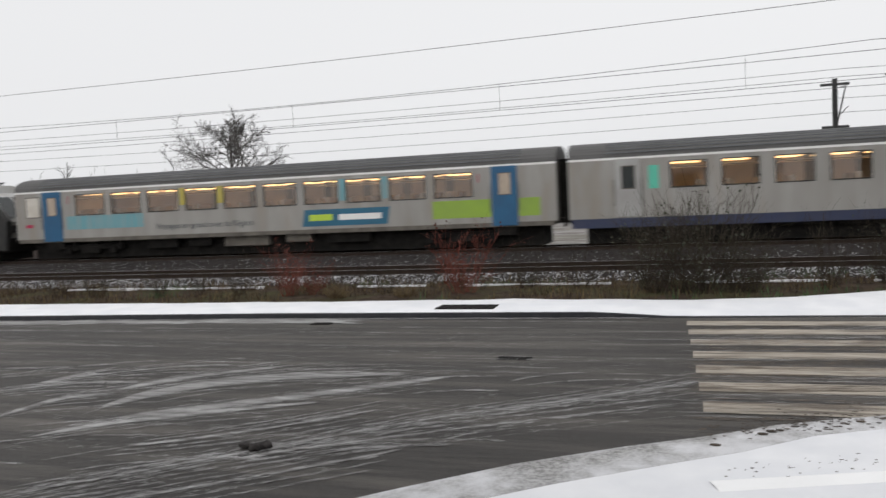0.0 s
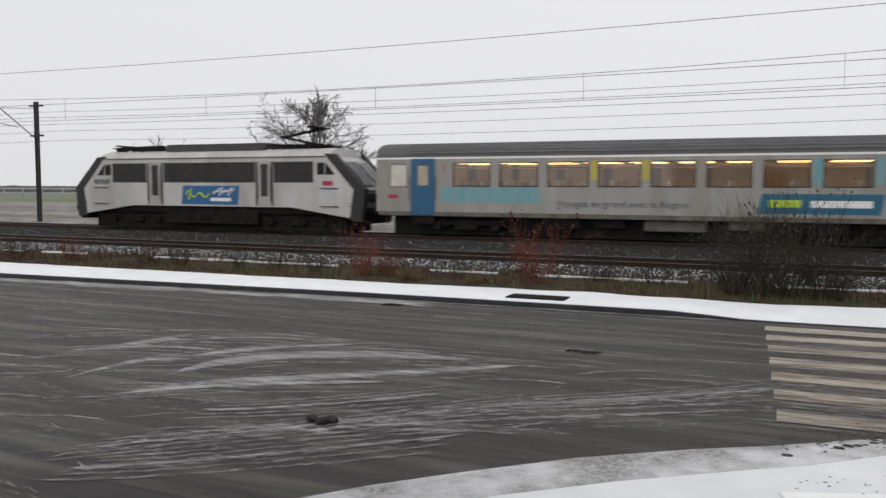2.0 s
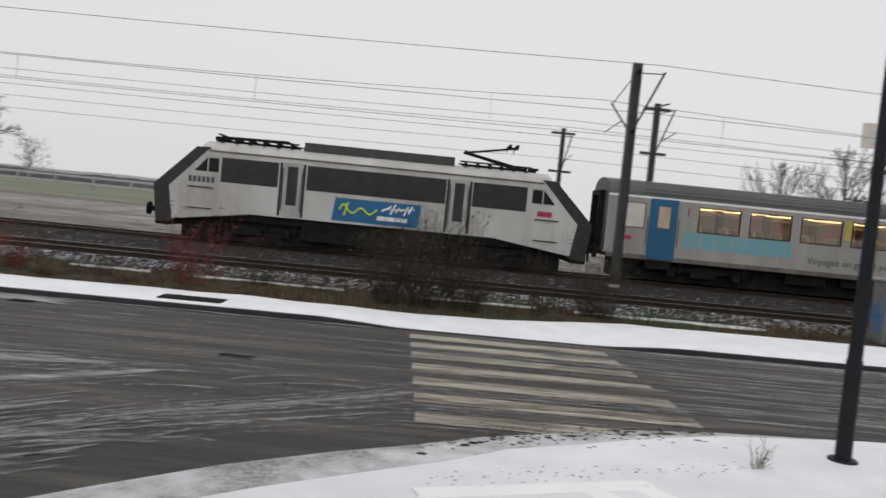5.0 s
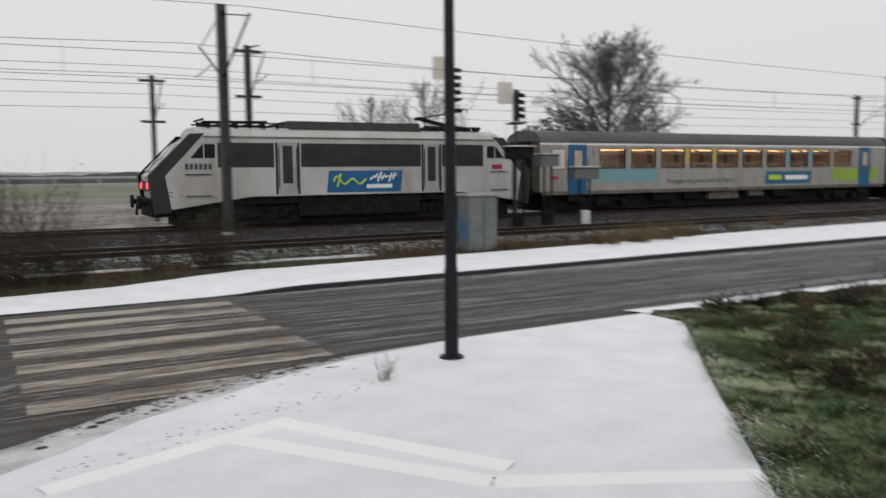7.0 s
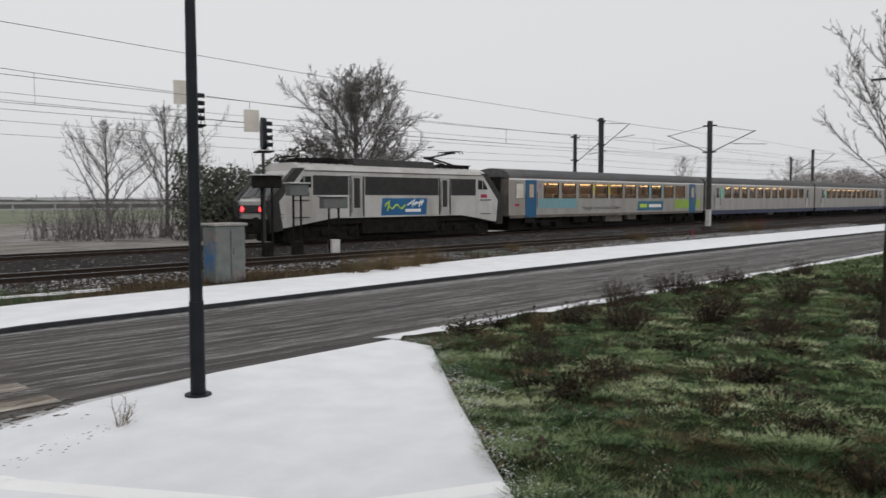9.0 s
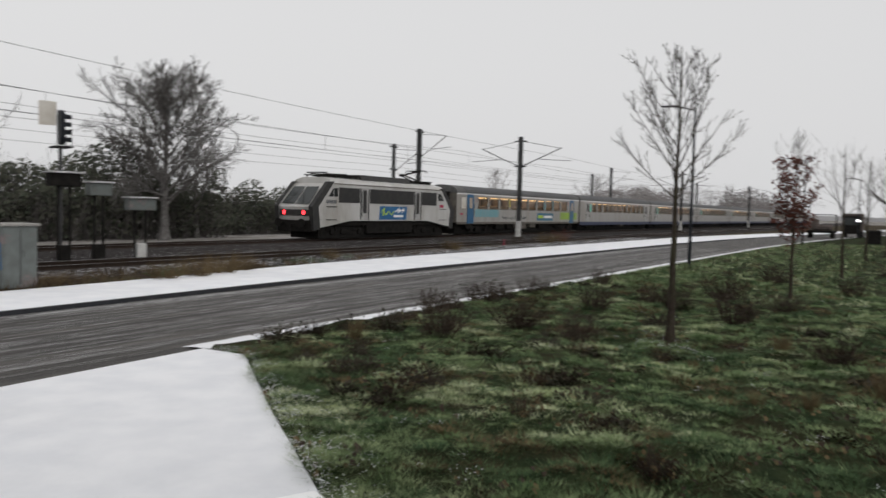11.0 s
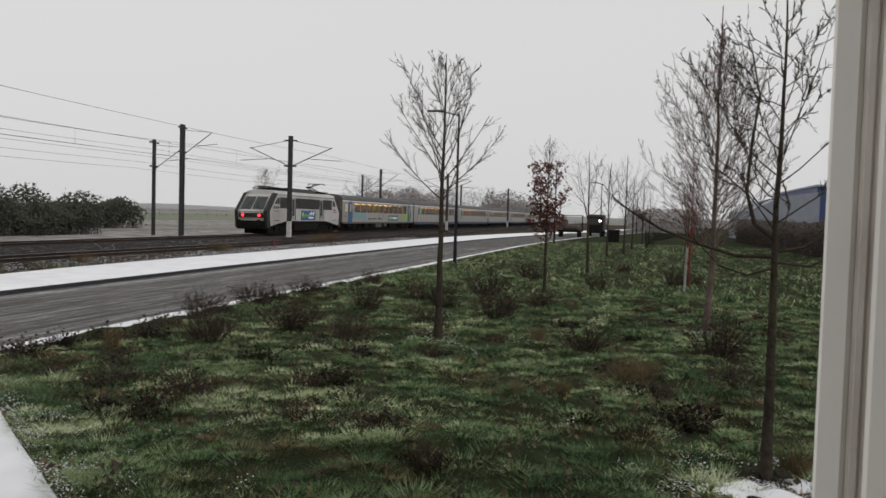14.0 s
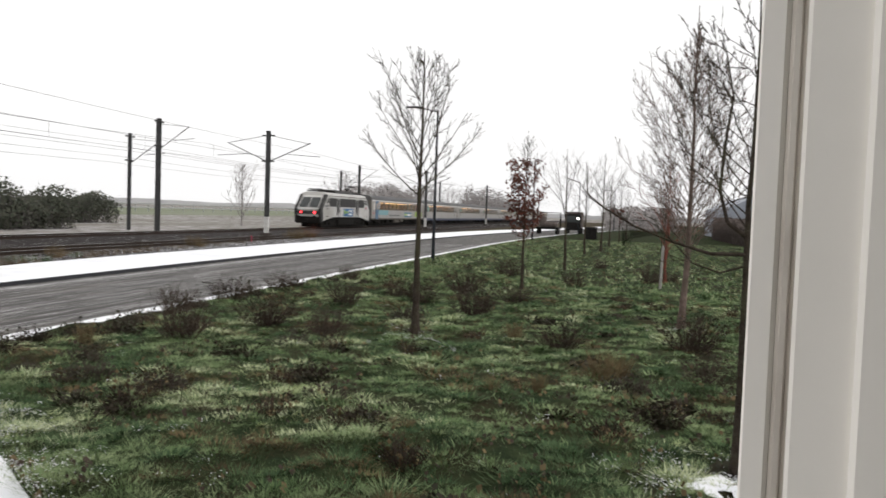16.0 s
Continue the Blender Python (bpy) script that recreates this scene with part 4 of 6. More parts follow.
    tube(bm, (3.3, -0.25, 4.36), (3.3, 0.25, 4.36), 0.07, None, 8)
    tube(bm, (5.3, 0, 3.88), (3.5, 0, 4.28), 0.018, None, 5)
    for x in (5.02, 5.3):
        box(bm, x - 0.05, x + 0.05, -0.75, 0.75, 4.74, 4.79)
        for y in (-0.75, 0.75):
            tube(bm, (x, y, 4.765), (x, y * 1.2, 4.6), 0.02, None, 5)
    box(bm, 4.98, 5.34, -0.3, 0.3, 4.66, 4.72)
    tube(bm, (5.5, -0.6, 3.88), (5.5, 0.6, 3.88), 0.09, None, 8)
    box(bm, 4.9, 6.0, -0.5, 0.5, 3.78, 3.86)
    part("pantograph", bm, UNDER, o, "half-raised pantograph")
    for x in (-6.1, 6.1):
        bm = bmesh.new()
        tube(bm, (x - 0.12, -0.5, 3.6), (x - 0.12, -0.5, 3.92), 0.16, 0.14, 10)
        tube(bm, (x - 0.3, -0.5, 3.9), (x + 0.1, -0.5, 3.93), 0.07, 0.05, 8)
        part("roof_horn", bm, UNDER, o)
    # charcoal bands round both nose corners, windscreens, lamps
    for e in (-1, 1):
        for s in (-1, 1):
            bm = bmesh.new()
            q = [(6.3, 3.52), (6.82, 3.5), (8.44, 1.98), (8.26, 0.56), (7.6, 0.62), (7.82, 1.95)]
            ys = s * (hw + 0.008)
            f = [bm.verts.new((e * x, ys, z)) for x, z in q]
            g2 = [bm.verts.new((e * x, s * (hw - 0.3), z)) for x, z in q]
            bm.faces.new(f)
            for i in range(len(q)):
                bm.faces.new((f[i], f[(i + 1) % len(q)], g2[(i + 1) % len(q)], g2[i]))
            bmesh.ops.recalc_face_normals(bm, faces=bm.faces)
            part("nose_band", bm, DARK, o, "charcoal band round the cab")
        bm = bmesh.new()
        lo, hi = Vector((8.2, 0, 2.12)), Vector((7.12, 0, 3.16))
        for y0, y1 in ((-1.05, -0.06), (0.06, 1.05)):
            n = Vector((0.69, 0, 0.72)) * 0.03
            vs = []
            for p, y in ((lo, y0), (lo, y1), (hi, y1 * 0.95), (hi, y0 * 0.95)):
                bow = 0.08 * (1 - (y / hw) ** 2)
                vs.append(bm.verts.new((e * (p.x - 0.04 + bow + n.x), y, p.z + n.z)))
            bm.faces.new(vs)
        part("windscreen", bm, CABGLASS, o)
        bm = bmesh.new()
        box(bm, min(e * 8.1, e * 8.38), max(e * 8.1, e * 8.38), -1.12, 1.12, 1.42, 1.78, 0, 0.03)
        part("lamp_panel", bm, DARK, o)
        if e < 0:
            for y in (-0.75, 0.75):
                bm = bmesh.new()
                tube(bm, (-8.37, y, 1.6), (-8.41, y, 1.6), 0.13, 0.12, 14)
                part("tail_lamp", bm, TAIL, o, "glowing red tail lamp")
        bm = bmesh.new()
        box(bm, min(e * 7.7, e * 8.35), max(e * 7.7, e * 8.35), -1.3, 1.3, 0.45, 1.15, 0, 0.05)
        part("buffer_beam", bm, UNDER, o)
        for y in (-0.88, 0.88):
            bm = bmesh.new()
            tube(bm, (e * 8.3, y, 1.0), (e * 8.75, y, 1.0), 0.1, 0.1, 10)
            tube(bm, (e * 8.7, y, 1.0), (e * 8.8, y, 1.0), 0.25, 0.25, 14)
            part("buffer", bm, UNDER, o)
        bm = bmesh.new()
        tube(bm, (e * 8.3, 0, 0.9), (e * 8.75, 0, 0.85), 0.06, 0.06, 8)
        tube(bm, (e * 8.7, 0, 0.86), (e * 8.72, 0, 0.5), 0.05, 0.05, 8)
        part("coupling_hook", bm, UNDER, o)
        bm = bmesh.new()
        tube(bm, (e * 8.32, -0.6, 2.15), (e * 7.72, -0.25, 2.8), 0.015, None, 5)
        tube(bm, (e * 8.32, 0.6, 2.15), (e * 7.72, 0.25, 2.8), 0.015, None, 5)
        part("wiper", bm, UNDER, o)
    # side details; positions along the near side measured from the middle
    for s in (-1, 1):
        y0, y1 = s * (hw + 0.006), s * (hw - 0.05)
        for a, b in ((-5.85, -3.7), (-2.62, 2.66), (3.68, 5.75)):
            bm = bmesh.new()
            box(bm, a, b, min(y0, y1), max(y0, y1), 2.25, 3.18)
            gr = part("grille", bm, DARK, o, "dark ribbed side grille")
            bm = bmesh.new()
            for i in range(9):
                box(bm, a + 0.03, b - 0.03, s * (hw + 0.01) - 0.006, s * (hw + 0.01) + 0.006, 2.3 + i * 0.098, 2.33 + i * 0.098)
            tagged(part("louvre", bm, DARK, gr), kind="stuff")
        for a, b in ((-3.62, -2.7), (2.72, 3.62)):
            bm = bmesh.new()
            pierced(bm, a + 0.1, b - 0.1, 1.18, 3.22, [(a + 0.26, b - 0.26, 1.62, 3.08)], s * (hw + 0.012), -s * 0.05)
            d = part("side_door", bm, GREYDOOR, o, "grey door with a dark vent")
            bm = bmesh.new()
            box(bm, a + 0.26, b - 0.26, s * hw - 0.004, s * hw + 0.008, 1.62, 3.08)
            for x0, x1 in ((a - 0.03, a + 0.07), (b - 0.07, b + 0.03)):
                box(bm, x0, x1, s * hw - 0.004, s * hw + 0.007, 1.2, 3.2)
            box(bm, a + 0.2, b - 0.2, s * hw - 0.004, s * hw + 0.02, 1.26, 1.4)
            part("vent", bm, DARK, d)
            for q in (a + 0.1, b - 0.1):
                bm = bmesh.new()
                tube(bm, (q, s * (hw + 0.05), 1.4), (q, s * (hw + 0.05), 3.0), 0.02, None, 6)
                part("handrail", bm, STEEL, d)
        for e in (-1, 1):
            bm = bmesh.new()
            f = [bm.verts.new((e * x, y0, z)) for x, z in ((5.95, 2.6), (5.95, 3.12), (6.4, 3.12), (6.85, 2.6))]
            bm.faces.new(f)
            part("cab_window", bm, SIDEGLASS, o)
            bm = bmesh.new()
            box(bm, min(e * 6.33, e * 6.38), max(e * 6.33, e * 6.38), s * (hw + 0.008) - 0.004, s * (hw + 0.008) + 0.004, 2.6, 3.12)
            box(bm, min(e * 5.9, e * 6.5), max(e * 5.9, e * 6.5), s * (hw + 0.004) - 0.006, s * (hw + 0.004) + 0.006, 3.14, 3.17)
            part("cab_window_frame", bm, GREYDOOR, o)
            for q in (2.0, 1.2):
                bm = bmesh.new()
                tube(bm, (e * 6.1, s * (hw + 0.05), q), (e * 7.05, s * (hw + 0.05), q), 0.02, None, 6)
                part("handrail", bm, UNDER, o)
            bm = bmesh.new()
            box(bm, min(e * 7.55, e * 7.8), max(e * 7.55, e * 7.8), s * (hw + 0.003) - 0.003, s * (hw + 0.003) + 0.003, 1.2, 1.23)
            box(bm, min(e * 7.55, e * 7.8), max(e * 7.55, e * 7.8), s * (hw + 0.003) - 0.003, s * (hw + 0.003) + 0.003, 1.34, 1.37)
            part("steps_mark", bm, SKIRT, o)
        bm = bmesh.new()
        box(bm, -6.35, 6.35, s * (hw + 0.005) - 0.02, s * (hw + 0.005) + 0.02, 3.36, 3.42)
        part("gutter", bm, SKIRT, o)
        bm = bmesh.new()
        a, b = (-1.58, 1.7)
        f = [bm.verts.new(v) for v in ((a, s * (hw + 0.004), 1.22), (b, s * (hw + 0.004), 1.22), (b + 0.1, s * (hw + 0.004), 2.1), (a + 0.1, s * (hw + 0.004), 2.1))]
        bm.faces.new(f)
        part("side_panel", bm, LOGOBLUE, o, "bright blue film with lime and white marks")
    y = -(hw + 0.008)
    bm = bmesh.new()
    wave = [(-1.3 + 0.11 * i, 1.66 + 0.16 * math.sin(i * 1.05) * (1.4 if i < 3 else 0.7)) for i in range(14)]
    for (xa, za), (xb, zb) in zip(wave, wave[1:]):
        tube(bm, (xa, y, za), (xb, y, zb), 0.04, None, 6)
    tube(bm, (-1.12, y, 1.45), (-0.98, y, 1.98), 0.045, None, 6)
    part("brand_mark", bm, LIMEWORD, o, "lime wave on the blue panel")
    bm = bmesh.new()
    for i in range(7):
        tube(bm, (0.3 + 0.17 * i, y, 1.72 + 0.1 * math.sin(i * 2.1)), (0.5 + 0.16 * i, y, 1.95 - 0.09 * math.cos(i * 1.7)), 0.035, None, 5)
    tube(bm, (0.3, y, 1.8), (1.55, y, 1.9), 0.02, None, 5)
    part("brand_mark", bm, WHITE, o, "white scroll on the blue panel")
    bm = bmesh.new()
    box(bm, 0.15, 1.3, y - 0.002, y + 0.003, 1.38, 1.54)
    part("brand_mark", bm, WHITE, o, "white bar on the blue panel")
    bm = bmesh.new()
    box(bm, 6.2, 6.75, y - 0.002, y + 0.003, 2.12, 2.32)
    part("emblem", bm, RED, o, "small red emblem")
    bm = bmesh.new()
    for i in range(6):
        box(bm, -7.05 + i * 0.17, -6.93 + i * 0.17, y - 0.002, y + 0.003, 2.18, 2.4)
    part("number_bars", bm, LETTER, o, "row of dark number bars")
    # underframe
    for x in (-4.7, 4.7):
        bogie(o, x, 2.8)
    bm = bmesh.new()
    box(bm, -2.7, 2.7, -1.34, 1.34, 0.28, 1.12, 0, 0.06)
    part("transformer", bm, UNDER, o)
    bm = bmesh.new()
    box(bm, -7.6, 7.6, -1.3, 1.3, 0.85, 1.12)
    # second box is no real part: dark filler down to the rails
    box(bm, -7.3, 7.3, -1.08, 1.08, 0.06, 0.85)
    part("underframe", bm, UNDER, o)
    for c in o.children_recursive:
        for v in c.data.vertices:
            if abs(v.co.x) > 7.1:
                v.co.x = math.copysign(7.1 + (abs(v.co.x) - 7.1) * 0.92, v.co.x)
    return o


loco = build_loco()
coach = build_coach(1)
plain = build_coach(2)
train = [(loco, -8.87), (coach, 0.0), (plain, 26.4)]
for i in range(2, 9):
    train.append((copy_thing(plain, pose(0, 0, 0)), 26.4 * i))
TRAIN_X = [(0, -30.85), (1, -23.25), (2, -15.82), (2.5, -12.12), (3, -8.3), (4, -0.75), (5, 6.75), (6, 14.2), (7, 21.7), (8, 29.75), (9, 37.75), (10, 45.6), (11, 53.5), (12, 61.4), (13, 69.4), (14, 77.5), (15, 85.9), (16, 94.6)]


# ---- plants ----
class Soup:
    """Plain lists of vertices and faces, for meshes with very many small pieces."""

    def __init__(self):
        self.fine = 0.0035
        self.v, self.f, self.m = [], [], []

    def tube(self, a, b, r0, r1, n=3, mi=0):
        d = (b - a)
        if d.length < 1e-6:
            return
        d.normalize()
        u = d.orthogonal().normalized()
        w = d.cross(u)
        k = len(self.v)
        for p, r in ((a, r0), (b, r1)):
            for i in range(n):
                c, s = math.cos(6.2832 * i / n), math.sin(6.2832 * i / n)
                self.v.append((p.x + (u.x * c + w.x * s) * r, p.y + (u.y * c + w.y * s) * r, p.z + (u.z * c + w.z * s) * r))
        for i in range(n):
            j = (i + 1) % n
            self.f.append((k + i, k + j, k + n + j, k + n + i))
            self.m.append(mi)

    def leaf(self, p, size, r, mi=0):
        a = Vector((r.uniform(-1, 1), r.uniform(-1, 1), r.uniform(-0.6, 0.6))).normalized()
        b = a.orthogonal().normalized() * size * 0.55
        a = a * size
        k = len(self.v)
        self.v += [tuple(p - b * 0.3), tuple(p + a * 0.5 - b), tuple(p + a), tuple(p + a * 0.5 + b)]
        self.f.append((k, k + 1, k + 2, k + 3))
        self.m.append(mi)

    def blade(self, p, d, w, mi=0):
        k = len(self.v)
        s = Vector((-d.y, d.x, 0))
        s = (s.normalized() if s.length > 1e-6 else Vector((1, 0, 0))) * w
        self.v += [tuple(p - s), tuple(p + s), tuple(p + d)]
        self.f.append((k, k + 1, k + 2))
        self.m.append(mi)

    def mesh(self, name, mats, smooth=False):
        me = bpy.data.meshes.new(name)
        me.from_pydata(self.v, [], self.f)
        for q in mats:
            me.materials.append(q)
        me.polygons.foreach_set("material_index", self.m)
        if smooth:
            me.shade_smooth()
        return me


def limb(S, p, d, length, r, depth, rnd, up=0.15, wild=0.18, kids=5, ratio=0.5, spread=0.7, segs=5, mi=0, first=0.25):
    """A branch of short bent lengths that sends out smaller ones."""
    step = length / segs
    r_end = r * 0.35
    for i in range(segs):
        ra, rb = r + (r_end - r) * i / segs, r + (r_end - r) * (i + 1) / segs
        d = (d + Vector((rnd.gauss(0, wild), rnd.gauss(0, wild), rnd.gauss(0, wild) + up * 0.5))).normalized()
        q = p + d * step
        S.tube(p, q, ra, rb, 5 if r > 0.03 else 3, mi)
        if depth > 0:
            n = kids / segs
            n = int(n) + (1 if rnd.random() < n - int(n) else 0)
            for _ in range(n):
                if (i + 1) / segs < first:
                    continue
                side = d.orthogonal().normalized()
                side.rotate(Matrix.Rotation(rnd.uniform(0, 6.283), 3, d))
                nd = (d + side * spread * rnd.uniform(0.7, 1.3)).normalized()
                limb(S, p + (q - p) * rnd.random(), nd, length * ratio * rnd.uniform(0.7, 1.2) * (1.15 - 0.5 * i / segs), max(rb * 0.6, S.fine), depth - 1, rnd, up, wild, kids, ratio, spread, (2 if depth == 1 else max(3, segs - 1)), mi, 0.1)
        p = q
    return p


def tree(name, label, x, y, h, fork, seed, r=0.06, n=9, width=1.2, steep=1.0, depth=2, kids=5, bark=None, lead=1.0, up=0.12, wild=0.12, leaves=0, leaf_z=(0, 1), extra=None, group="trees", z=0.0, ratio=0.45, thin=1.0, oval=0.15, inward=0.3, fine=0.0035):
    """A bare tree: tapering trunk, ascending limbs and fine twigs, as trunk and crown."""
    rnd = random.Random(seed)
    o = thing(name, label, "tree", group, pose(x, y, z))
    T, C = Soup(), Soup()
    C.fine = fine
    p = Vector((0, 0, -0.05))
    d = Vector((0, 0, 1))
    segs = 14
    top = h * lead
    line = []
    for i in range(segs):
        q = p + (d + Vector((rnd.gauss(0, 0.025), rnd.gauss(0, 0.025), 0))).normalized() * top / segs
        ra, rb = [r * (1 - 0.9 * (k / segs) ** 0.8) + (0.5 * r * max(0, 1 - k * 0.9)) for k in (i, i + 1)]
        T.tube(p, q, ra, rb, 8)
        line.append((p, q, rb))
        p = q
    for i in range(n):
        f = (i + 0.5) / n
        zz = fork + (top * 0.93 - fork) * f ** 1.1
        k = min(segs - 1, int(zz / top * segs))
        a = i * 2.4 + rnd.uniform(-0.5, 0.5)
        out = 0.75 / steep * (1 - inward * f)
        dd = Vector((math.cos(a) * out, math.sin(a) * out, 1.0)).normalized()
        reach = ((h - zz) * 0.75 + 0.15 * h * (1 - f)) * (1 - oval * f)
        reach = min(reach, width / max(0.25, math.hypot(dd.x, dd.y)))
        base = line[k][0] + (line[k][1] - line[k][0]) * ((zz / top * segs) - k)
        limb(C, base, dd, reach, max(0.006, line[k][2] * 0.5 * thin), depth, rnd, up, wild, kids, ratio, 0.6, 6)
    if extra:
        for (ax, ay, az), pts, rad in extra:
            prev = Vector((ax, ay, az))
            for j, q in enumerate(pts):
                q = Vector(q)
                rr = rad * (1 - 0.75 * j / len(pts))
                C.tube(prev, q, rr, rr * 0.8, 6)
                if j:
                    for _ in range(2):
                        limb(C, q, (q - prev).normalized() + Vector((rnd.gauss(0, 0.4), rnd.gauss(0, 0.4), rnd.uniform(0.1, 0.6))), 0.35, rr * 0.35, 1, rnd, 0.15, 0.2, 3, 0.5, 0.6, 4)
                prev = q
    b = bark or BARK
    t = new("trunk", T.mesh("trunk", [b], True))
    t.parent = o
    c = new("crown", C.mesh("crown", [b]))
    c.parent = o
    if leaves:
        L = Soup()
        src = [v for v in C.v if leaf_z[0] < v[2] < leaf_z[1]]
        for _ in range(leaves):
            v = Vector(rnd.choice(src))
            L.leaf(v + Vector((rnd.gauss(0, 0.06), rnd.gauss(0, 0.06), rnd.gauss(0, 0.05))), rnd.uniform(0.05, 0.11), rnd)
        q = new("foliage", L.mesh("foliage", [REDLEAF]))
        q.parent = o
        q["label"] = "withered dark red leaves still on the twigs"
    return o


# the young trees of the planted strip
tree("young_tree", "bare young tree with upswept limbs in the planted strip", 15.25, 3.89, 6.35, 2.75, 11, 0.085, 26, 1.3, 0.62, 2, 9, inward=0.62, wild=0.06, up=0.1, ratio=0.28, lead=0.9, thin=0.9, oval=0.45, fine=0.0052)
tree("young_tree", "tall bare young tree with very dense fine upright twigs", 18.59, -1.41, 7.4, 1.7, 5, 0.085, 110, 1.5, 0.7, 2, 9, bark=PALETWIG, inward=0.6, wild=0.09, up=0.14, ratio=0.28, lead=0.99, thin=0.42, oval=0.6, fine=0.0048)
tree("young_tree", "bare young tree with long drooping low limbs, snow at its foot", 8.0, -1.2, 4.95, 2.4, 7, 0.06, 26, 1.0, 0.65, 2, 9, fine=0.0045, wild=0.2, up=0.2, ratio=0.22, lead=0.97, thin=0.7, oval=0.3,
     extra=[((0, 0, 2.2), [(-0.05, 0.35, 2.2), (-0.08, 0.7, 2.3), (-0.1, 1.05, 2.43), (-0.1, 1.35, 2.6), (-0.1, 1.5, 2.72)], 0.02),
            ((0, 0, 2.25), [(0.05, -0.25, 2.3), (0.08, -0.5, 2.5), (0.1, -0.62, 2.8), (0.1, -0.68, 3.1)], 0.018),
            ((0, 0, 2.1), [(-0.02, 0.25, 2.02), (-0.05, 0.5, 2.1), (-0.1, 0.7, 2.3)], 0.012),
            ((0, 0, 2.15), [(0.04, -0.3, 2.12), (0.08, -0.55, 2.25)], 0.014),
            ((0, 0, 2.35), [(0, 0.2, 2.5), (0, 0.28, 2.8), (0.02, 0.26, 3.2), (0.02, 0.2, 3.7), (0.02, 0.28, 4.1)], 0.024)])
tree("young_tree", "small tree with withered dark red leaves around its lower crown", 25.95, 3.08, 5.3, 1.5, 21, 0.06, 30, 0.62, 1.0, 2, 5, leaves=1500, leaf_z=(1.5, 4.3), wild=0.12, oval=0.3, thin=0.6)
tree("young_tree", "bare young tree farther along the planted strip", 36.3, 2.42, 5.6, 2.0, 31, 0.075, 12, 1.5, 1.3, 2, 4)
tree("young_tree", "bare young tree farther along the planted strip", 53.4, 2.32, 6.0, 2.1, 32, 0.08, 12, 1.4, 1.3, 2, 4)
tree("young_tree", "bare young tree farther along the planted strip", 58.5, 1.4, 7.2, 2.1, 33, 0.09, 14, 1.7, 1.4, 2, 4)
tree("young_tree", "bare young tree farther along the planted strip", 70, 1.0, 6.4, 2.1, 34, 0.08, 12, 1.6, 1.3, 2, 4)
tree("young_tree", "bare young tree farther along the planted strip", 84, 0.2, 6.6, 2.1, 35, 0.08, 12, 1.7, 1.3, 1, 6, leaves=900, leaf_z=(1.0, 3.5))
tree("young_tree", "bare young tree farther along the planted strip", 100, -0.6, 6.2, 2.0, 36, 0.08, 12, 1.6, 1.3, 1, 6)
tree("young_tree", "reddish shrubby young tree beside a pale stake", 32.3, -1.75, 4.6, 0.9, 41, 0.06, 18, 1.1, 1.3, 2, 4, bark=REDTWIG)
tree("young_tree", "bare young tree farther along the planted strip", 47, -2.4, 5.0, 1.4, 42, 0.06, 14, 1.4, 1.3, 2, 4)
tree("young_tree", "bare young tree farther along the planted strip", 66, -3.2, 5.4, 1.4, 43, 0.06, 14, 1.5, 1.3, 1, 6)
stake = thing("tree_stake", "pale wooden stake beside a young tree", "stake", "", pose(29.5, -1.45, 0, 1.5, 2.0, 0))
bm = bmesh.new()
tube(bm, (0, 0, -0.1), (0, 0, 1.6), 0.045, 0.04, 8)
part("post", bm, CONCRETE, stake)

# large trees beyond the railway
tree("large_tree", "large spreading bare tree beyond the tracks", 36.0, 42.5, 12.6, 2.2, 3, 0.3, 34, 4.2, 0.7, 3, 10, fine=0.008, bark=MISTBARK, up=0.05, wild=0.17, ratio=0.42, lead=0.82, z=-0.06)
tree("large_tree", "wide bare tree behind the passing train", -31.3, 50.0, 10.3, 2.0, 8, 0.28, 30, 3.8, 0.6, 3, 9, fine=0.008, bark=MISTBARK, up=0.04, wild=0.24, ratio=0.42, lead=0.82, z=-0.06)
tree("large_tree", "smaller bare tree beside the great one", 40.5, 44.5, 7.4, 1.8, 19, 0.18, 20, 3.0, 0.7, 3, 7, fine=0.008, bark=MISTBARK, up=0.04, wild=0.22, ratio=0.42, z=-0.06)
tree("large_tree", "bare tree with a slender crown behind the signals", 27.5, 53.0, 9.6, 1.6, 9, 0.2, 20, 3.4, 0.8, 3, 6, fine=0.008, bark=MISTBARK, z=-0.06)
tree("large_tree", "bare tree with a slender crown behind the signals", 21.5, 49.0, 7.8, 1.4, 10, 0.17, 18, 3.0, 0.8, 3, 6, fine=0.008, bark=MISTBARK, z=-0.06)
tree("large_tree", "crooked bare tree beside the railway", -42, 46, 6.5, 1.6, 12, 0.16, 9, 3.0, 0.8, 2, 5, fine=0.009, bark=GREYBARK, z=-0.06)
# far trees: their paleness in the haze comes from the bark colour
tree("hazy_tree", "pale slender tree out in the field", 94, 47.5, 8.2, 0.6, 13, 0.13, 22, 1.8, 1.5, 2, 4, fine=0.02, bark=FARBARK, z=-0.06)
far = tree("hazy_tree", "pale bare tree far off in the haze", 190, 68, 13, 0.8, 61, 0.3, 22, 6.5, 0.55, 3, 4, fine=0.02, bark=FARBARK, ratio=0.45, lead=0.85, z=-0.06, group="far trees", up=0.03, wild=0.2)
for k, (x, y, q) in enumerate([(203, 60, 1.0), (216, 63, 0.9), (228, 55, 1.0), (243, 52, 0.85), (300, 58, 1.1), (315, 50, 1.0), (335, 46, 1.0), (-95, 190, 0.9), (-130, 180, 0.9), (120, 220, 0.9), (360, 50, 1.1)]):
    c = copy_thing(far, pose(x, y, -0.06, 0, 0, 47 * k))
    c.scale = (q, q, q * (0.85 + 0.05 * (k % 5)))


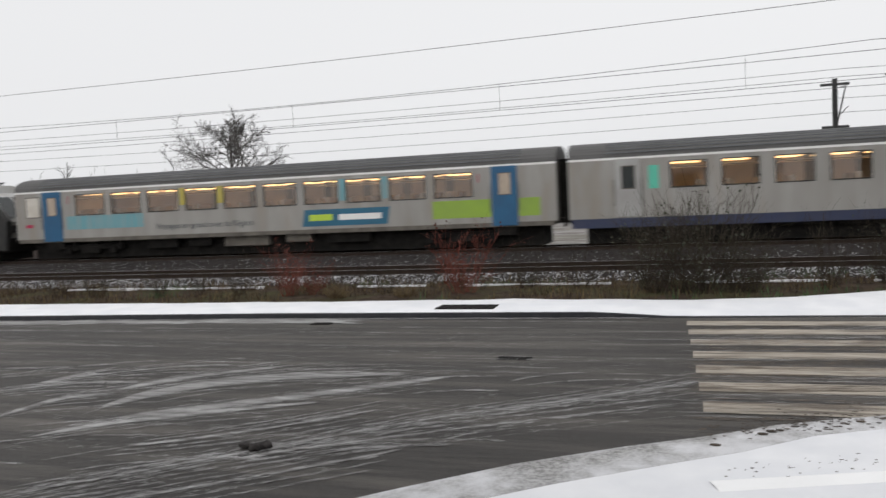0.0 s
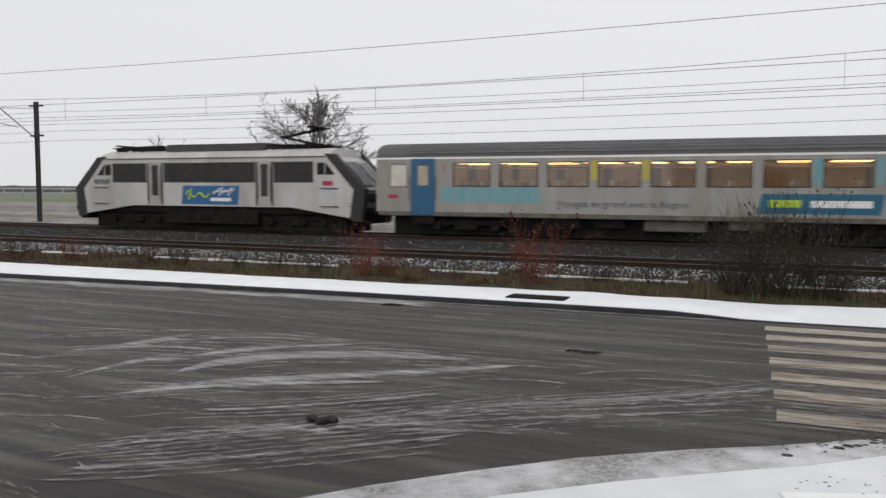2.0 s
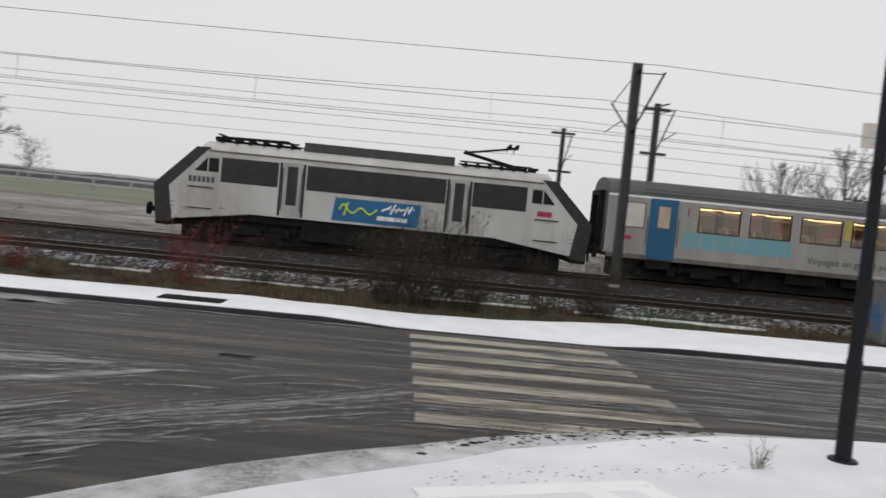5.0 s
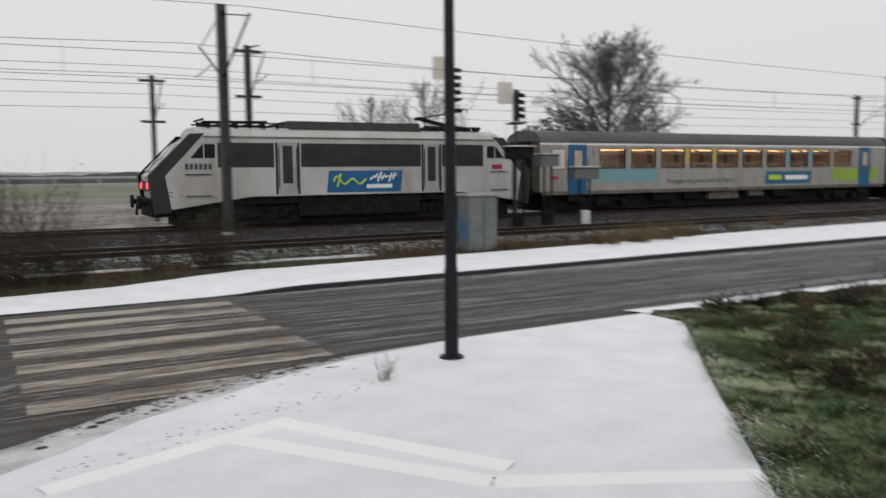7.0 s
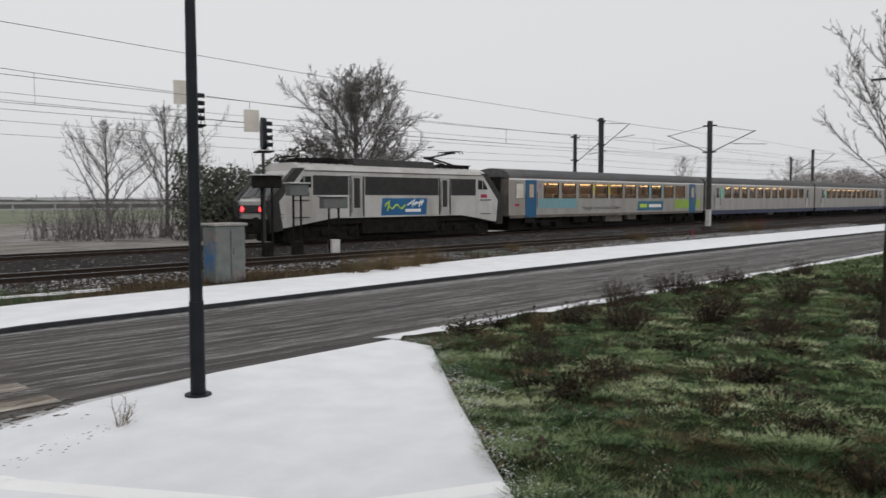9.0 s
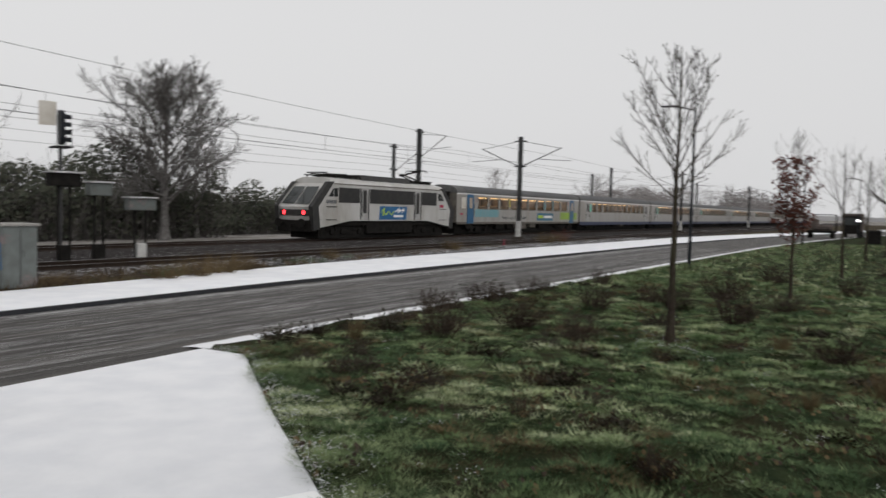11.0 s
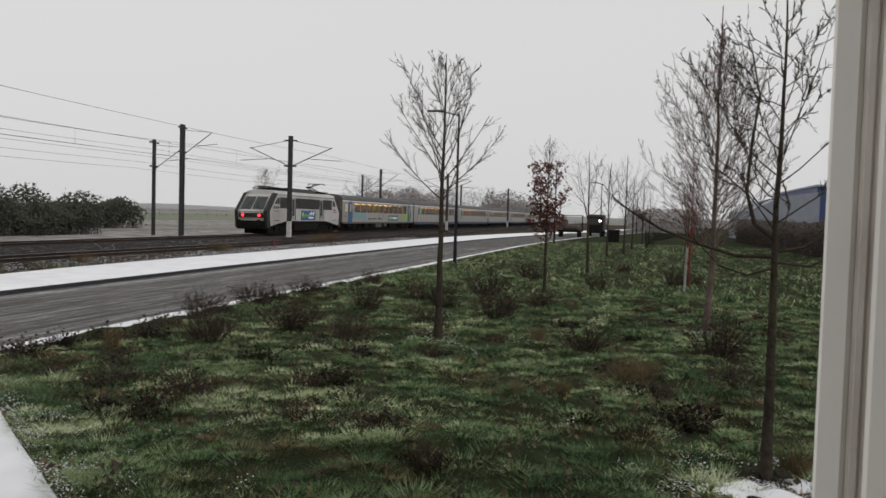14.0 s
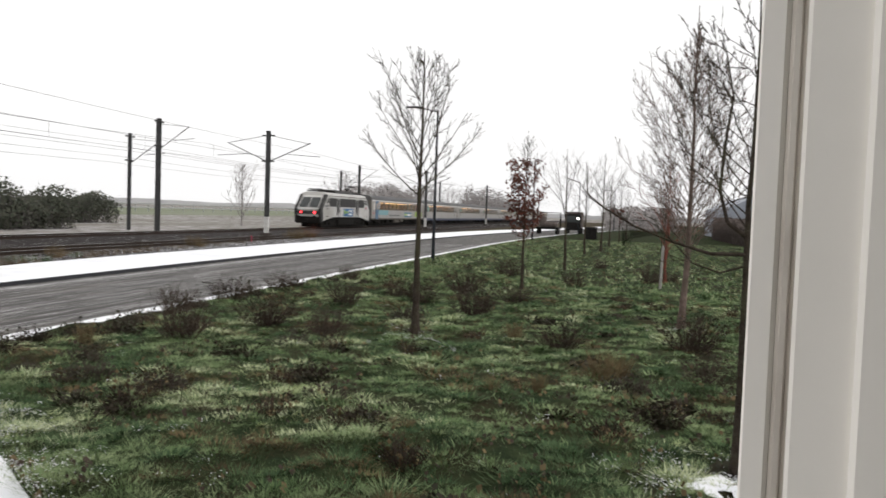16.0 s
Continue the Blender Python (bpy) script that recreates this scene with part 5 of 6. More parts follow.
def thicket(name, label, x0, x1, y0, y1, h, seed, mats, twigs, leaves, leaf=0.2, lump=6.0, z=-0.06, low=0.55):
    """A hedge of many stems with leaves, uneven along its top."""
    r = random.Random(seed)
    S = Soup()

    def top(x, y):
        return h * (low + (1 - low) * (0.5 + 0.9 * noise.noise((x / lump, y / lump, seed))))
    for _ in range(twigs):
        x, y = r.uniform(x0, x1), r.uniform(y0, y1)
        t = top(x, y)
        a = Vector((x, y, z))
        d = Vector((r.gauss(0, 0.3), r.gauss(0, 0.3), 1)).normalized()
        b = a + d * t * r.uniform(0.6, 1.15)
        S.tube(a, b, 0.03, 0.008, 3, 0)
        for _ in range(3):
            c = a + (b - a) * r.uniform(0.3, 0.95)
            S.tube(c, c + Vector((r.gauss(0, 0.4), r.gauss(0, 0.4), r.uniform(0.1, 0.6))) * h * 0.25, 0.012, 0.005, 3, 0)
    for _ in range(leaves):
        x, y = r.uniform(x0, x1), r.uniform(y0, y1)
        S.leaf(Vector((x, y, z + top(x, y) * r.random() ** 0.6)), leaf * r.uniform(0.6, 1.3), r, 1)
    tagged(new(name, S.mesh(name, mats)), label, "hedge", kind="stuff")


thicket("thicket", "dark evergreen thicket beyond the tracks", 25, 43, 44, 48, 6.2, 1, [GREYBARK, IVY], 900, 15000, 0.24, lump=3.5, low=0.25)
thicket("thicket", "dark evergreen thicket beyond the tracks", 43, 62, 47, 51, 4.6, 2, [GREYBARK, IVY], 600, 12000, 0.24, lump=4.0, low=0.2)
thicket("thicket", "low dark bushes at the field's edge", 70, 84, 58, 63, 4.0, 3, [GREYBARK, IVY], 300, 7000, 0.28, low=0.3)
thicket("thicket", "grey-stemmed bushes beyond the railway", -43, -31, 42, 47, 4.6, 4, [GREYBARK, IVY], 700, 5000, 0.16, low=0.4)
thicket("thicket", "grey-stemmed bushes beyond the railway", 18.6, 27.0, 50, 56, 4.2, 5, [MISTBARK, MISTBARK], 260, 300, 0.12, low=0.05, lump=1.6)
thicket("hedge", "tall bare dark hedge at the lawn's end", 62, 120, -16.5, -12.5, 3.1, 6, [HEDGE, HEDGE], 3500, 26000, 0.2, 9, 0, 0.75)
thicket("hedge", "tall bare dark hedge at the lawn's end", 52, 63, -40, -13.5, 3.1, 7, [HEDGE, HEDGE], 2500, 16000, 0.2, 9, 0, 0.75)
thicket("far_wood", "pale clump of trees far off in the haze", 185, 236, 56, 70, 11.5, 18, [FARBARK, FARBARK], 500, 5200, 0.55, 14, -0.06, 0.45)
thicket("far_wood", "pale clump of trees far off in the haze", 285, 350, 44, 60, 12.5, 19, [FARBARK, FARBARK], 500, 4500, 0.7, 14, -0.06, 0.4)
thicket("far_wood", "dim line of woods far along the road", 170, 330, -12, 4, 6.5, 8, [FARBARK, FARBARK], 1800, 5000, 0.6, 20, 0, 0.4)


def bush(name, label, seed, h, w, stems, mats, leaves=0, leaf=0.06, category="shrub", twig=0.006, kids=4):
    """One shrub of fanning stems and side twigs."""
    r = random.Random(seed)
    o = thing(name, label, category, "shrubs")
    S = Soup()
    for _ in range(stems):
        a = r.uniform(0, 6.283)
        lean = r.uniform(0.05, 0.75) * w / h
        p = Vector((math.cos(a) * w * 0.25 * r.random(), math.sin(a) * w * 0.25 * r.random(), -0.03))
        limb(S, p, Vector((math.cos(a) * lean, math.sin(a) * lean, 1)).normalized(), h * r.uniform(0.6, 1.05), twig, 1, r, 0.06, 0.14, kids, 0.4, 0.7, 3)
    st = new("branchwork", S.mesh("branchwork", [mats[0]]))
    st.parent = o
    if leaves:
        L = Soup()
        for _ in range(leaves):
            v = Vector(r.choice(S.v))
            L.leaf(v + Vector((r.gauss(0, 0.03), r.gauss(0, 0.03), r.gauss(0, 0.03))), leaf * r.uniform(0.6, 1.4), r)
        q = new("foliage", L.mesh("foliage", [mats[1]]))
        q.parent = o
    return o


def plant(proto, spots, seed=1):
    """The shrub and its copies, turned and sized a little differently."""
    r = random.Random(seed)
    for i, (x, y, s) in enumerate(spots):
        z = 0.02 if y < 11 else (0.14 if y < 21 else 0.22)
        m = pose(x, y, z, 0, 0, r.uniform(0, 360))
        o = proto if i == 0 else copy_thing(proto, m)
        o.matrix_basis = m @ Matrix.Diagonal((s, s, s * r.uniform(0.85, 1.15), 1))


# brushwood along the tracks
plant(bush("trackside_bush", "leafless red-twigged bush beside the railway", 1, 1.5, 1.1, 34, [REDTWIG, REDLEAF], 420, 0.05), [(-10.24, 18.82, 0.85), (-9.52, 18.82, 0.7), (-5.5, 19, 1.15), (-20.35, 18.36, 0.6), (55, 22.2, 0.8)])
plant(bush("trackside_bush", "leafless brown bush beside the railway", 2, 1.4, 0.9, 30, [BARK, STRAW]), [(-4.04, 19.77, 0.9), (-2.64, 19.84, 0.9), (2.91, 19.64, 1.15), (4.19, 20.1, 1.1), (-16.41, 18.81, 0.8), (-17.74, 18.74, 0.9), (-13.03, 18.94, 0.7), (-11.87, 18.98, 0.85), (-14.33, 18.88, 0.8), (-7.52, 19.04, 0.6), (-22.57, 18.27, 1.0), (-25.46, 17.94, 1.0), (15.59, 20.48, 0.5), (24, 21.4, 0.55), (33, 21.9, 0.6), (47, 22.2, 0.6)], 2)
plant(bush("trackside_bush", "large dark tangled bush beside the railway", 3, 2.0, 1.7, 80, [BARK, IVY], 260, 0.05, kids=7), [(0.09, 18.7, 1.15), (-0.86, 18.93, 1.0), (1.06, 18.72, 0.85), (4.49, 19.93, 0.8)], 3)
plant(bush("dry_tussock", "tussock of long dry grass beside the railway", 4, 0.75, 1.6, 170, [STRAW, STRAW], 0, kids=1, category="grass"), [(16.73, 19.76, 1.0), (18.04, 19.81, 1.1), (19.43, 20.13, 1.1), (20.81, 20.52, 0.9), (13.27, 20.12, 0.6), (-8.66, 18.39, 0.6), (-6.83, 18.44, 0.5), (38, 21.8, 0.9), (52, 22.2, 1.2), (54.5, 22.4, 1.2), (27, 21.5, 0.7)], 4)
# perennials in the planted strip
HERBS = [(21.55, 9.6), (19.1, 6.8), (18.9, 3.4), (14.4, 5.4), (13.1, 7.7), (21.6, 6.1), (14.8, 1.0), (15.5, -1.4), (12.25, -1.4), (31.5, 4.3), (39.4, 0.9), (21.9, 2.7), (15.2, 7.1), (15.9, 9.5), (18.7, 9.7), (25.9, 9.0), (20.6, 5.1), (24, 4.6), (28, 1.5), (31.5, -1.2), (33, -2.0)]
plant(bush("withered_shrub", "dark withered shrub among the grass", 5, 0.72, 1.0, 80, [HERB, HERBGREEN], 260, 0.04, kids=5), [(x, y, 0.8 + 0.35 * ((i * 7) % 5) / 4) for i, (x, y) in enumerate(HERBS)], 5)
LOW = [(9.6, 3.5), (9.8, -0.5), (9.5, 7.0), (11.7, 6.0), (10.9, 4.3), (12.95, 8.9), (12.6, 9.5), (11.8, 9.75), (8.7, 2.8), (9.3, 5.7), (11.45, -0.2), (10.6, 7.9), (13.9, 9.4), (16.9, 9.6), (11.0, 9.9), (10.6, 9.4), (14.8, 9.7), (20, 9.8), (23, 9.7), (13.2, 5.6), (8.2, 5.6), (17.3, 4.6)]
plant(bush("low_herb", "low dark clump of withered leaves in the turf", 6, 0.3, 0.85, 80, [HERB, HERBGREEN], 460, 0.045, kids=3), [(x, y, 0.85 + 0.3 * ((i * 3) % 4) / 3) for i, (x, y) in enumerate(LOW)], 6)
plant(bush("straw_tuft", "tuft of straw-coloured dry stalks in the turf", 7, 0.62, 0.5, 90, [STRAW, STRAW], 0, kids=1, category="grass"), [(12.07, 0.2, 1.0), (12.3, -0.1, 0.9), (9.7, 5.6, 0.45), (11.0, 1.0, 0.55), (15.2, 1.9, 0.8), (12.9, 2.9, 0.4), (11.7, 8.7, 0.7), (8.3, -1.5, 0.7), (10.6, 1.6, 0.45)], 7)


scatter = random.Random(55)
spots = []
for _ in range(150):
    y = 9.7 - 13 * scatter.random()
    spots.append((float(np.interp(y, [-0.6, 0.5, 2.2, 4.3, 6.5, 9.35], [1.7, 2.2, 3.6, 5.3, 7.1, 9.55])) + 0.5 + 22 * scatter.random() ** 1.3, y, scatter.uniform(0.4, 0.95)))
plant(bush("low_herb", "flat dark rosette of frosted leaves in the turf", 16, 0.2, 0.7, 40, [HERB, HERBGREEN], 320, 0.07, kids=2), spots[:76], 11)
plant(bush("low_herb", "small tangle of dead brown stems in the turf", 17, 0.4, 0.6, 46, [HERB, STRAW], 60, 0.05, kids=3), spots[76:], 12)


# ---- turf of the planted strip ----
def turf_z(x, y):
    return 0.09 * noise.noise((x * 0.8, y * 0.8, 2)) + 0.075 * noise.noise((x * 2.1, y * 2.1, 7)) + 0.06


EX, EY = [p[0] for p in GRASS_EDGE], [p[1] for p in GRASS_EDGE]


def turf_x(y):
    """Where the turf begins, along the edge of the pavement."""
    return float(np.interp(y, EY[::-1], EX[::-1]))


bm = bmesh.new()
ys = [10.15 - 0.25 * i for i in range(60)] + [-6, -9, -14, -25, -60]
fr = [0, 0.15, 0.4, 0.7, 1.0] + [1.3 + 0.3 * i for i in range(60)] + [21, 24, 28, 34, 42, 60, 100, 200, 400]
rows = [[bm.verts.new((turf_x(y) + d, y + (bend(turf_x(y) + d) if y > 0 else 0), (turf_z(turf_x(y) + d, y) if d else 0.0))) for d in fr] for y in ys]
for a, b in zip(rows, rows[1:]):
    for i in range(len(fr) - 1):
        bm.faces.new((a[i], b[i], b[i + 1], a[i + 1]))
structure("turf", bm, TURF, "rough green winter turf with withered patches", "lawn", smooth=True)

rnd = random.Random(77)
S = Soup()


def tussock(x, y, n, hh, w, spread, dry, lean):
    """A tuft of blades that fall over to one side."""
    z = turf_z(x, y)
    ca, sa = math.cos(lean), math.sin(lean)
    for _ in range(n):
        a = rnd.uniform(0, 6.283)
        q = rnd.uniform(0.3, 1.6) * hh
        d = Vector((math.cos(a) * q + 0.6 * hh * ca, math.sin(a) * q + 0.6 * hh * sa, hh * rnd.uniform(0.5, 1.1)))
        mi = dry if rnd.random() < 0.8 else 0
        S.blade(Vector((x + rnd.gauss(0, spread), y + rnd.gauss(0, spread), z - 0.01)), d, w, mi)


def grass_kind(x, y):
    """Which blades grow here: green, dry, frosted or dark, in patches with ragged edges."""
    j = rnd.gauss(0, 0.07)
    frost = noise.noise((x * 0.5, y * 0.5, 40)) + 0.62 * math.exp(-((x - 9.4) ** 2 + (y - 5.6) ** 2) / 7) + 0.5 * noise.noise((x * 1.9, y * 1.9, 41)) + j
    if noise.noise((x * 0.75, y * 0.75, 12)) + 0.4 * noise.noise((x * 2.5, y * 2.5, 13)) + j > 0.3:
        return 1 if rnd.random() < 0.7 else 3
    if frost > 0.37 and rnd.random() < 0.75:
        return 2
    return 3 if noise.noise((x * 0.9, y * 0.9, 50)) + 0.7 * noise.noise((x * 2.6, y * 2.6, 51)) + j < -0.02 else 0


def clump(x, y, n, rad, hh, w, kind):
    """A rounded mound of grass whose blades arch outward."""
    z = turf_z(x, y)
    for _ in range(n):
        a, q = rnd.uniform(0, 6.283), rad * rnd.random() ** 0.6
        ca, sa = math.cos(a), math.sin(a)
        dome = hh * 0.55 * (1 - (q / rad) ** 2)
        out = hh * (0.25 + 0.9 * q / rad) * rnd.uniform(0.6, 1.3)
        S.blade(Vector((x + ca * q, y + sa * q, z + dome - 0.02)), Vector((ca * out + rnd.gauss(0, 0.02), sa * out + rnd.gauss(0, 0.02), hh * rnd.uniform(0.3, 0.75))), w, kind if rnd.random() < 0.85 else 0)


for _ in range(5200):
    y = 9.9 - 14.5 * rnd.random() ** 0.9
    d = 26 * rnd.random() ** 1.5
    x = turf_x(y) + 0.15 + d
    rad = rnd.uniform(0.08, 0.26) * (1.3 if rnd.random() < 0.2 else 1)
    clump(x, y, int(84 - 1.5 * d), rad, rad * rnd.uniform(0.32, 0.62), 0.0036 * (1 + d * 0.09), grass_kind(x, y))
for _ in range(26000):
    y = 10.0 - 14.5 * rnd.random() ** 0.9
    x = turf_x(y) + 0.05 + 27 * rnd.random() ** 1.6
    if noise.noise((x * 2.2, y * 2.2, 77)) < -0.18:
        continue
    tussock(x, y, 7, rnd.uniform(0.022, 0.06), 0.0036 * (1 + max(0, x - 8) * 0.08), 0.06, grass_kind(x, y), 3 * noise.noise((x * 0.5, y * 0.5, 60)))
for _ in range(14000):
    y = 9.8 - 40 * rnd.random() ** 1.4
    x = 26 + 60 * rnd.random() ** 1.3
    tussock(x, y + bend(x), 5, rnd.uniform(0.06, 0.2), 0.02, 0.12, rnd.choice((0, 0, 0, 3, 3, 1, 2)), rnd.uniform(0, 6))
tagged(new("grass_blades", S.mesh("grass_blades", [BLADE, STRAW, FROSTBLADE, DARKBLADE])), "tousled green grass blades, partly frosted", "grass", kind="stuff")

# long withered grass on the verge below the tracks
S = Soup()
for _ in range(15000):
    x = -34 + 100 * rnd.random() ** 1.2
    v = verge_y(x)
    y = v + (max(21.7, v + 1.0) - v) * rnd.random()
    if noise.noise((x * 0.5, y * 0.8, 3)) < -0.15:
        continue
    hh = rnd.uniform(0.1, 0.36)
    for _ in range(3):
        a = rnd.uniform(0, 6.283)
        S.blade(Vector((x + rnd.gauss(0, 0.05), y, 0.12)), Vector((math.cos(a) * hh * 0.5, math.sin(a) * hh * 0.5, hh)), 0.009, 0 if noise.noise((x * 0.25, y, 8)) > (0.12 if -1 < x < 8 else 0.42) else rnd.choice((1, 2)))
tagged(new("verge_grass", S.mesh("verge_grass", [DARKBLADE, STRAW, HERB])), "long withered grass along the railway verge", "grass", kind="stuff")

S = Soup()
for _ in range(5200):
    y = 10.0 - 14 * rnd.random()
    x = turf_x(y) + 22 * rnd.random() ** 1.7
    if noise.noise((x * 0.6, y * 0.6, 21)) < 0.05:
        continue
    S.leaf(Vector((x, y, turf_z(x, y) + 0.03)), rnd.uniform(0.04, 0.09), rnd, 0 if rnd.random() < 0.6 else 1)
tagged(new("fallen_leaves", S.mesh("fallen_leaves", [HERB, STRAW])), "scattered brown fallen leaves in the turf", "leaves", kind="stuff")


def snow_blobs(name, label, spots, seed, m):
    """Small crumbs of snow caught on leaves and blades, in patches."""
    r = random.Random(seed)
    S = Soup()
    for x, y, s in spots:
        for _ in range(int(6 + s * 130)):
            q, a = s * r.random() ** 0.6 * 1.4, r.uniform(0, 6.283)
            px, py = x + q * math.cos(a), y + q * math.sin(a)
            k = len(S.v)
            w, z, t = r.uniform(0.003, 0.010), turf_z(px, py) + r.uniform(0.0, 0.06), r.uniform(0, 6.283)
            for i in range(4):
                g = w * r.uniform(0.6, 1.4)
                S.v.append((px + g * math.cos(t + i * 1.571), py + g * math.sin(t + i * 1.571), z + r.uniform(-0.006, 0.006)))
            S.f.append((k, k + 1, k + 2, k + 3))
            S.m.append(0)
    tagged(new(name, S.mesh(name, [m])), label, "snow", kind="stuff")


spots = []
for x, y, n, q in [(7.8, -0.95, 90, 0.4), (7.95, -1.4, 80, 0.35), (14.9, 3.8, 40, 0.4), (18.3, -1.4, 34, 0.4), (13.5, 2.9, 6, 0.5), (7.5, 2.4, 1, 0.3), (6.75, 3.35, 2, 0.3), (6.3, 3.9, 1, 0.3), (25.3, 2.6, 14, 0.8), (7.0, 5.5, 3, 0.4), (30, 2.4, 18, 1.0), (36, 2, 14, 0.9)]:
    for _ in range(n):
        spots.append((x + rnd.gauss(0, q), y + rnd.gauss(0, q), rnd.uniform(0.04, 0.13)))
for _ in range(230):
    y = 9.9 - 12 * rnd.random()
    spots.append((turf_x(y) + abs(rnd.gauss(0, 0.2)), y, rnd.uniform(0.06, 0.19)))
for _ in range(240):
    y = 9.9 - 13 * rnd.random()
    x = turf_x(y) + 20 * rnd.random() ** 1.4
    if noise.noise((x * 0.7, y * 0.7, 31)) > 0.1:
        spots.append((x, y, rnd.uniform(0.03, 0.12)))
for _ in range(70):
    y = 7.5 - 8 * rnd.random()
    spots.append((turf_x(y) + 0.75 * rnd.random() ** 1.5, y, rnd.uniform(0.08, 0.2)))
snow_blobs("snow_patches", "small caps of snow among the grass", spots, 5, SNOW)

# thin ragged sheets of snow lying in the turf
S = Soup()
sr = random.Random(91)
SHEETS = [(7.75, -0.95, 0.3), (7.45, -1.25, 0.34), (8.1, -1.5, 0.26), (7.1, -1.6, 0.32), (7.35, -0.85, 0.2)]
for x, y, q in SHEETS:
    k = len(S.v)
    n, t = 14, sr.uniform(0, 6.283)
    S.v.append((x, y, turf_z(x, y) + 0.06))
    for i in range(n):
        g = q * sr.uniform(0.45, 1.25)
        px, py = x + g * math.cos(t + 6.283 * i / n), y + 0.8 * g * math.sin(t + 6.283 * i / n)
        S.v.append((px, py, turf_z(px, py) + 0.02))
    for i in range(n):
        S.f.append((k, k + 1 + i, k + 1 + (i + 1) % n))
        S.m.append(0)
tagged(new("snow_sheets", S.mesh("snow_sheets", [SNOW], True)), "thin ragged patches of snow lying in the grass", "snow", kind="stuff")

# ---- lamps, signals, cabinets ----
def street_lamp(x, y, h, label, arm_to=1.3):
    o = thing("street_lamp", label, "street lamp", "street lamps", pose(x, y, 0.03))
    bm = bmesh.new()
    tube(bm, (0, 0, 0), (0, 0, 1.2), 0.095, 0.09, 16)
    tube(bm, (0, 0, 1.2), (0, 0, h), 0.08, 0.05, 14)
    part("pole", bm, BLACK, o)
    bm = bmesh.new()
    tube(bm, (0, 0, 0), (0, 0, 0.03), 0.17, 0.16, 14)
    part("base_plate", bm, BLACK, o)
    bm = bmesh.new()
    pts = [(0, 0.05, h - 0.1), (0, arm_to * 0.35, h + 0.02), (0, arm_to * 0.7, h + 0.1), (0, arm_to, h + 0.13)]
    for a, b in zip(pts, pts[1:]):
        tube(bm, a, b, 0.03, 0.03, 8)
    part("arm", bm, BLACK, o)
    bm = bmesh.new()
    box(bm, -0.13, 0.13, arm_to * 0.55, arm_to * 1.15, h + 0.09, h + 0.17, 0, 0.02)
    hd = part("lamp_head", bm, BLACK, o)
    bm = bmesh.new()
    box(bm, -0.09, 0.09, arm_to * 0.65, arm_to * 1.1, h + 0.08, h + 0.089)
    part("lens", bm, FROSTED, hd)
    return o


street_lamp(5.08, 9.1, 8.0, "black lamp post standing in the snowy pavement", 1.4)
for x, y in ((40.3, 9.5), (79, 8.6), (118, 6.2), (157, 1.5)):
    street_lamp(x, y, 7.75, "slim black street lamp with one arm over the road", 1.45)


def signal(x, y, h):
    o = thing("railway_signal", "dark railway signal with hooded lamps on a mast", "signal", "railway signals", pose(x, y, 0.2, 0, 0, -112) @ Matrix.Scale(0.7, 4))
    bm = bmesh.new()
    for q in (-0.16, 0.16):
        tube(bm, (q, 0, 0), (q, 0, h - 2.2), 0.06, None, 8)
    for i in range(8):
        tube(bm, (-0.16, 0, 0.4 + i * 0.62), (0.16, 0, 0.7 + i * 0.62), 0.02, None, 5)
    part("mast", bm, STEEL, o)
    bm = bmesh.new()
    pr = [(0.42 * math.cos(a), (0.5 if math.sin(a) > 0 else -0.5) + 0.42 * math.sin(a)) for a in [6.283 * i / 20 for i in range(20)]]
    v0 = [bm.verts.new((0.15 + a, -0.12, h - 1.1 + b)) for a, b in pr]
    v1 = [bm.verts.new((0.15 + a, 0.12, h - 1.1 + b)) for a, b in pr]
    bm.faces.new(v0)
    bm.faces.new(v1[::-1])
    for i in range(20):
        bm.faces.new((v0[i], v0[(i + 1) % 20], v1[(i + 1) % 20], v1[i]))
    part("target_plate", bm, BLACK, o, "black target plate")
    for i in range(4):
        bm = bmesh.new()
        tube(bm, (0.15, 0.1, h - 1.7 + i * 0.4), (0.15, 0.5, h - 1.72 + i * 0.4), 0.13, 0.12, 10)
        part("hood", bm, BLACK, o)
    bm = bmesh.new()
    box(bm, -0.03, 0.03, -1.05, -0.2, h - 1.0, h + 0.25)
    part("back_board", bm, FROSTED, o, "pale board beside the target")
    bm = bmesh.new()
    box(bm, -0.9, 0.75, -0.4, 0.5, h - 2.15, h - 2.08)
    for q in (-0.85, -0.5, 0.7):
        tube(bm, (q, 0.4, h - 2.1), (q, 0.4, h - 1.2), 0.018, None, 5)
    tube(bm, (-0.85, 0.4, h - 1.2), (0.7, 0.4, h - 1.2), 0.018, None, 5)
    part("platform", bm, UNDER, o)
    bm = bmesh.new()
    for q in (-0.95, -0.65):
        tube(bm, (q, 0.2, 0), (q * 0.8, 0.1, h - 2.1), 0.02, None, 5)
    for i in range(12):
        tube(bm, (-0.93 + 0.013 * i, 0.2 - 0.008 * i, 0.3 + i * 0.42), (-0.64 + 0.01 * i, 0.2 - 0.008 * i, 0.3 + i * 0.42), 0.013, None, 4)
    part("ladder", bm, STEEL, o)
    return o


signal(18.37, 27.4, 8.15)
signal(15.39, 27.4, 9.35)


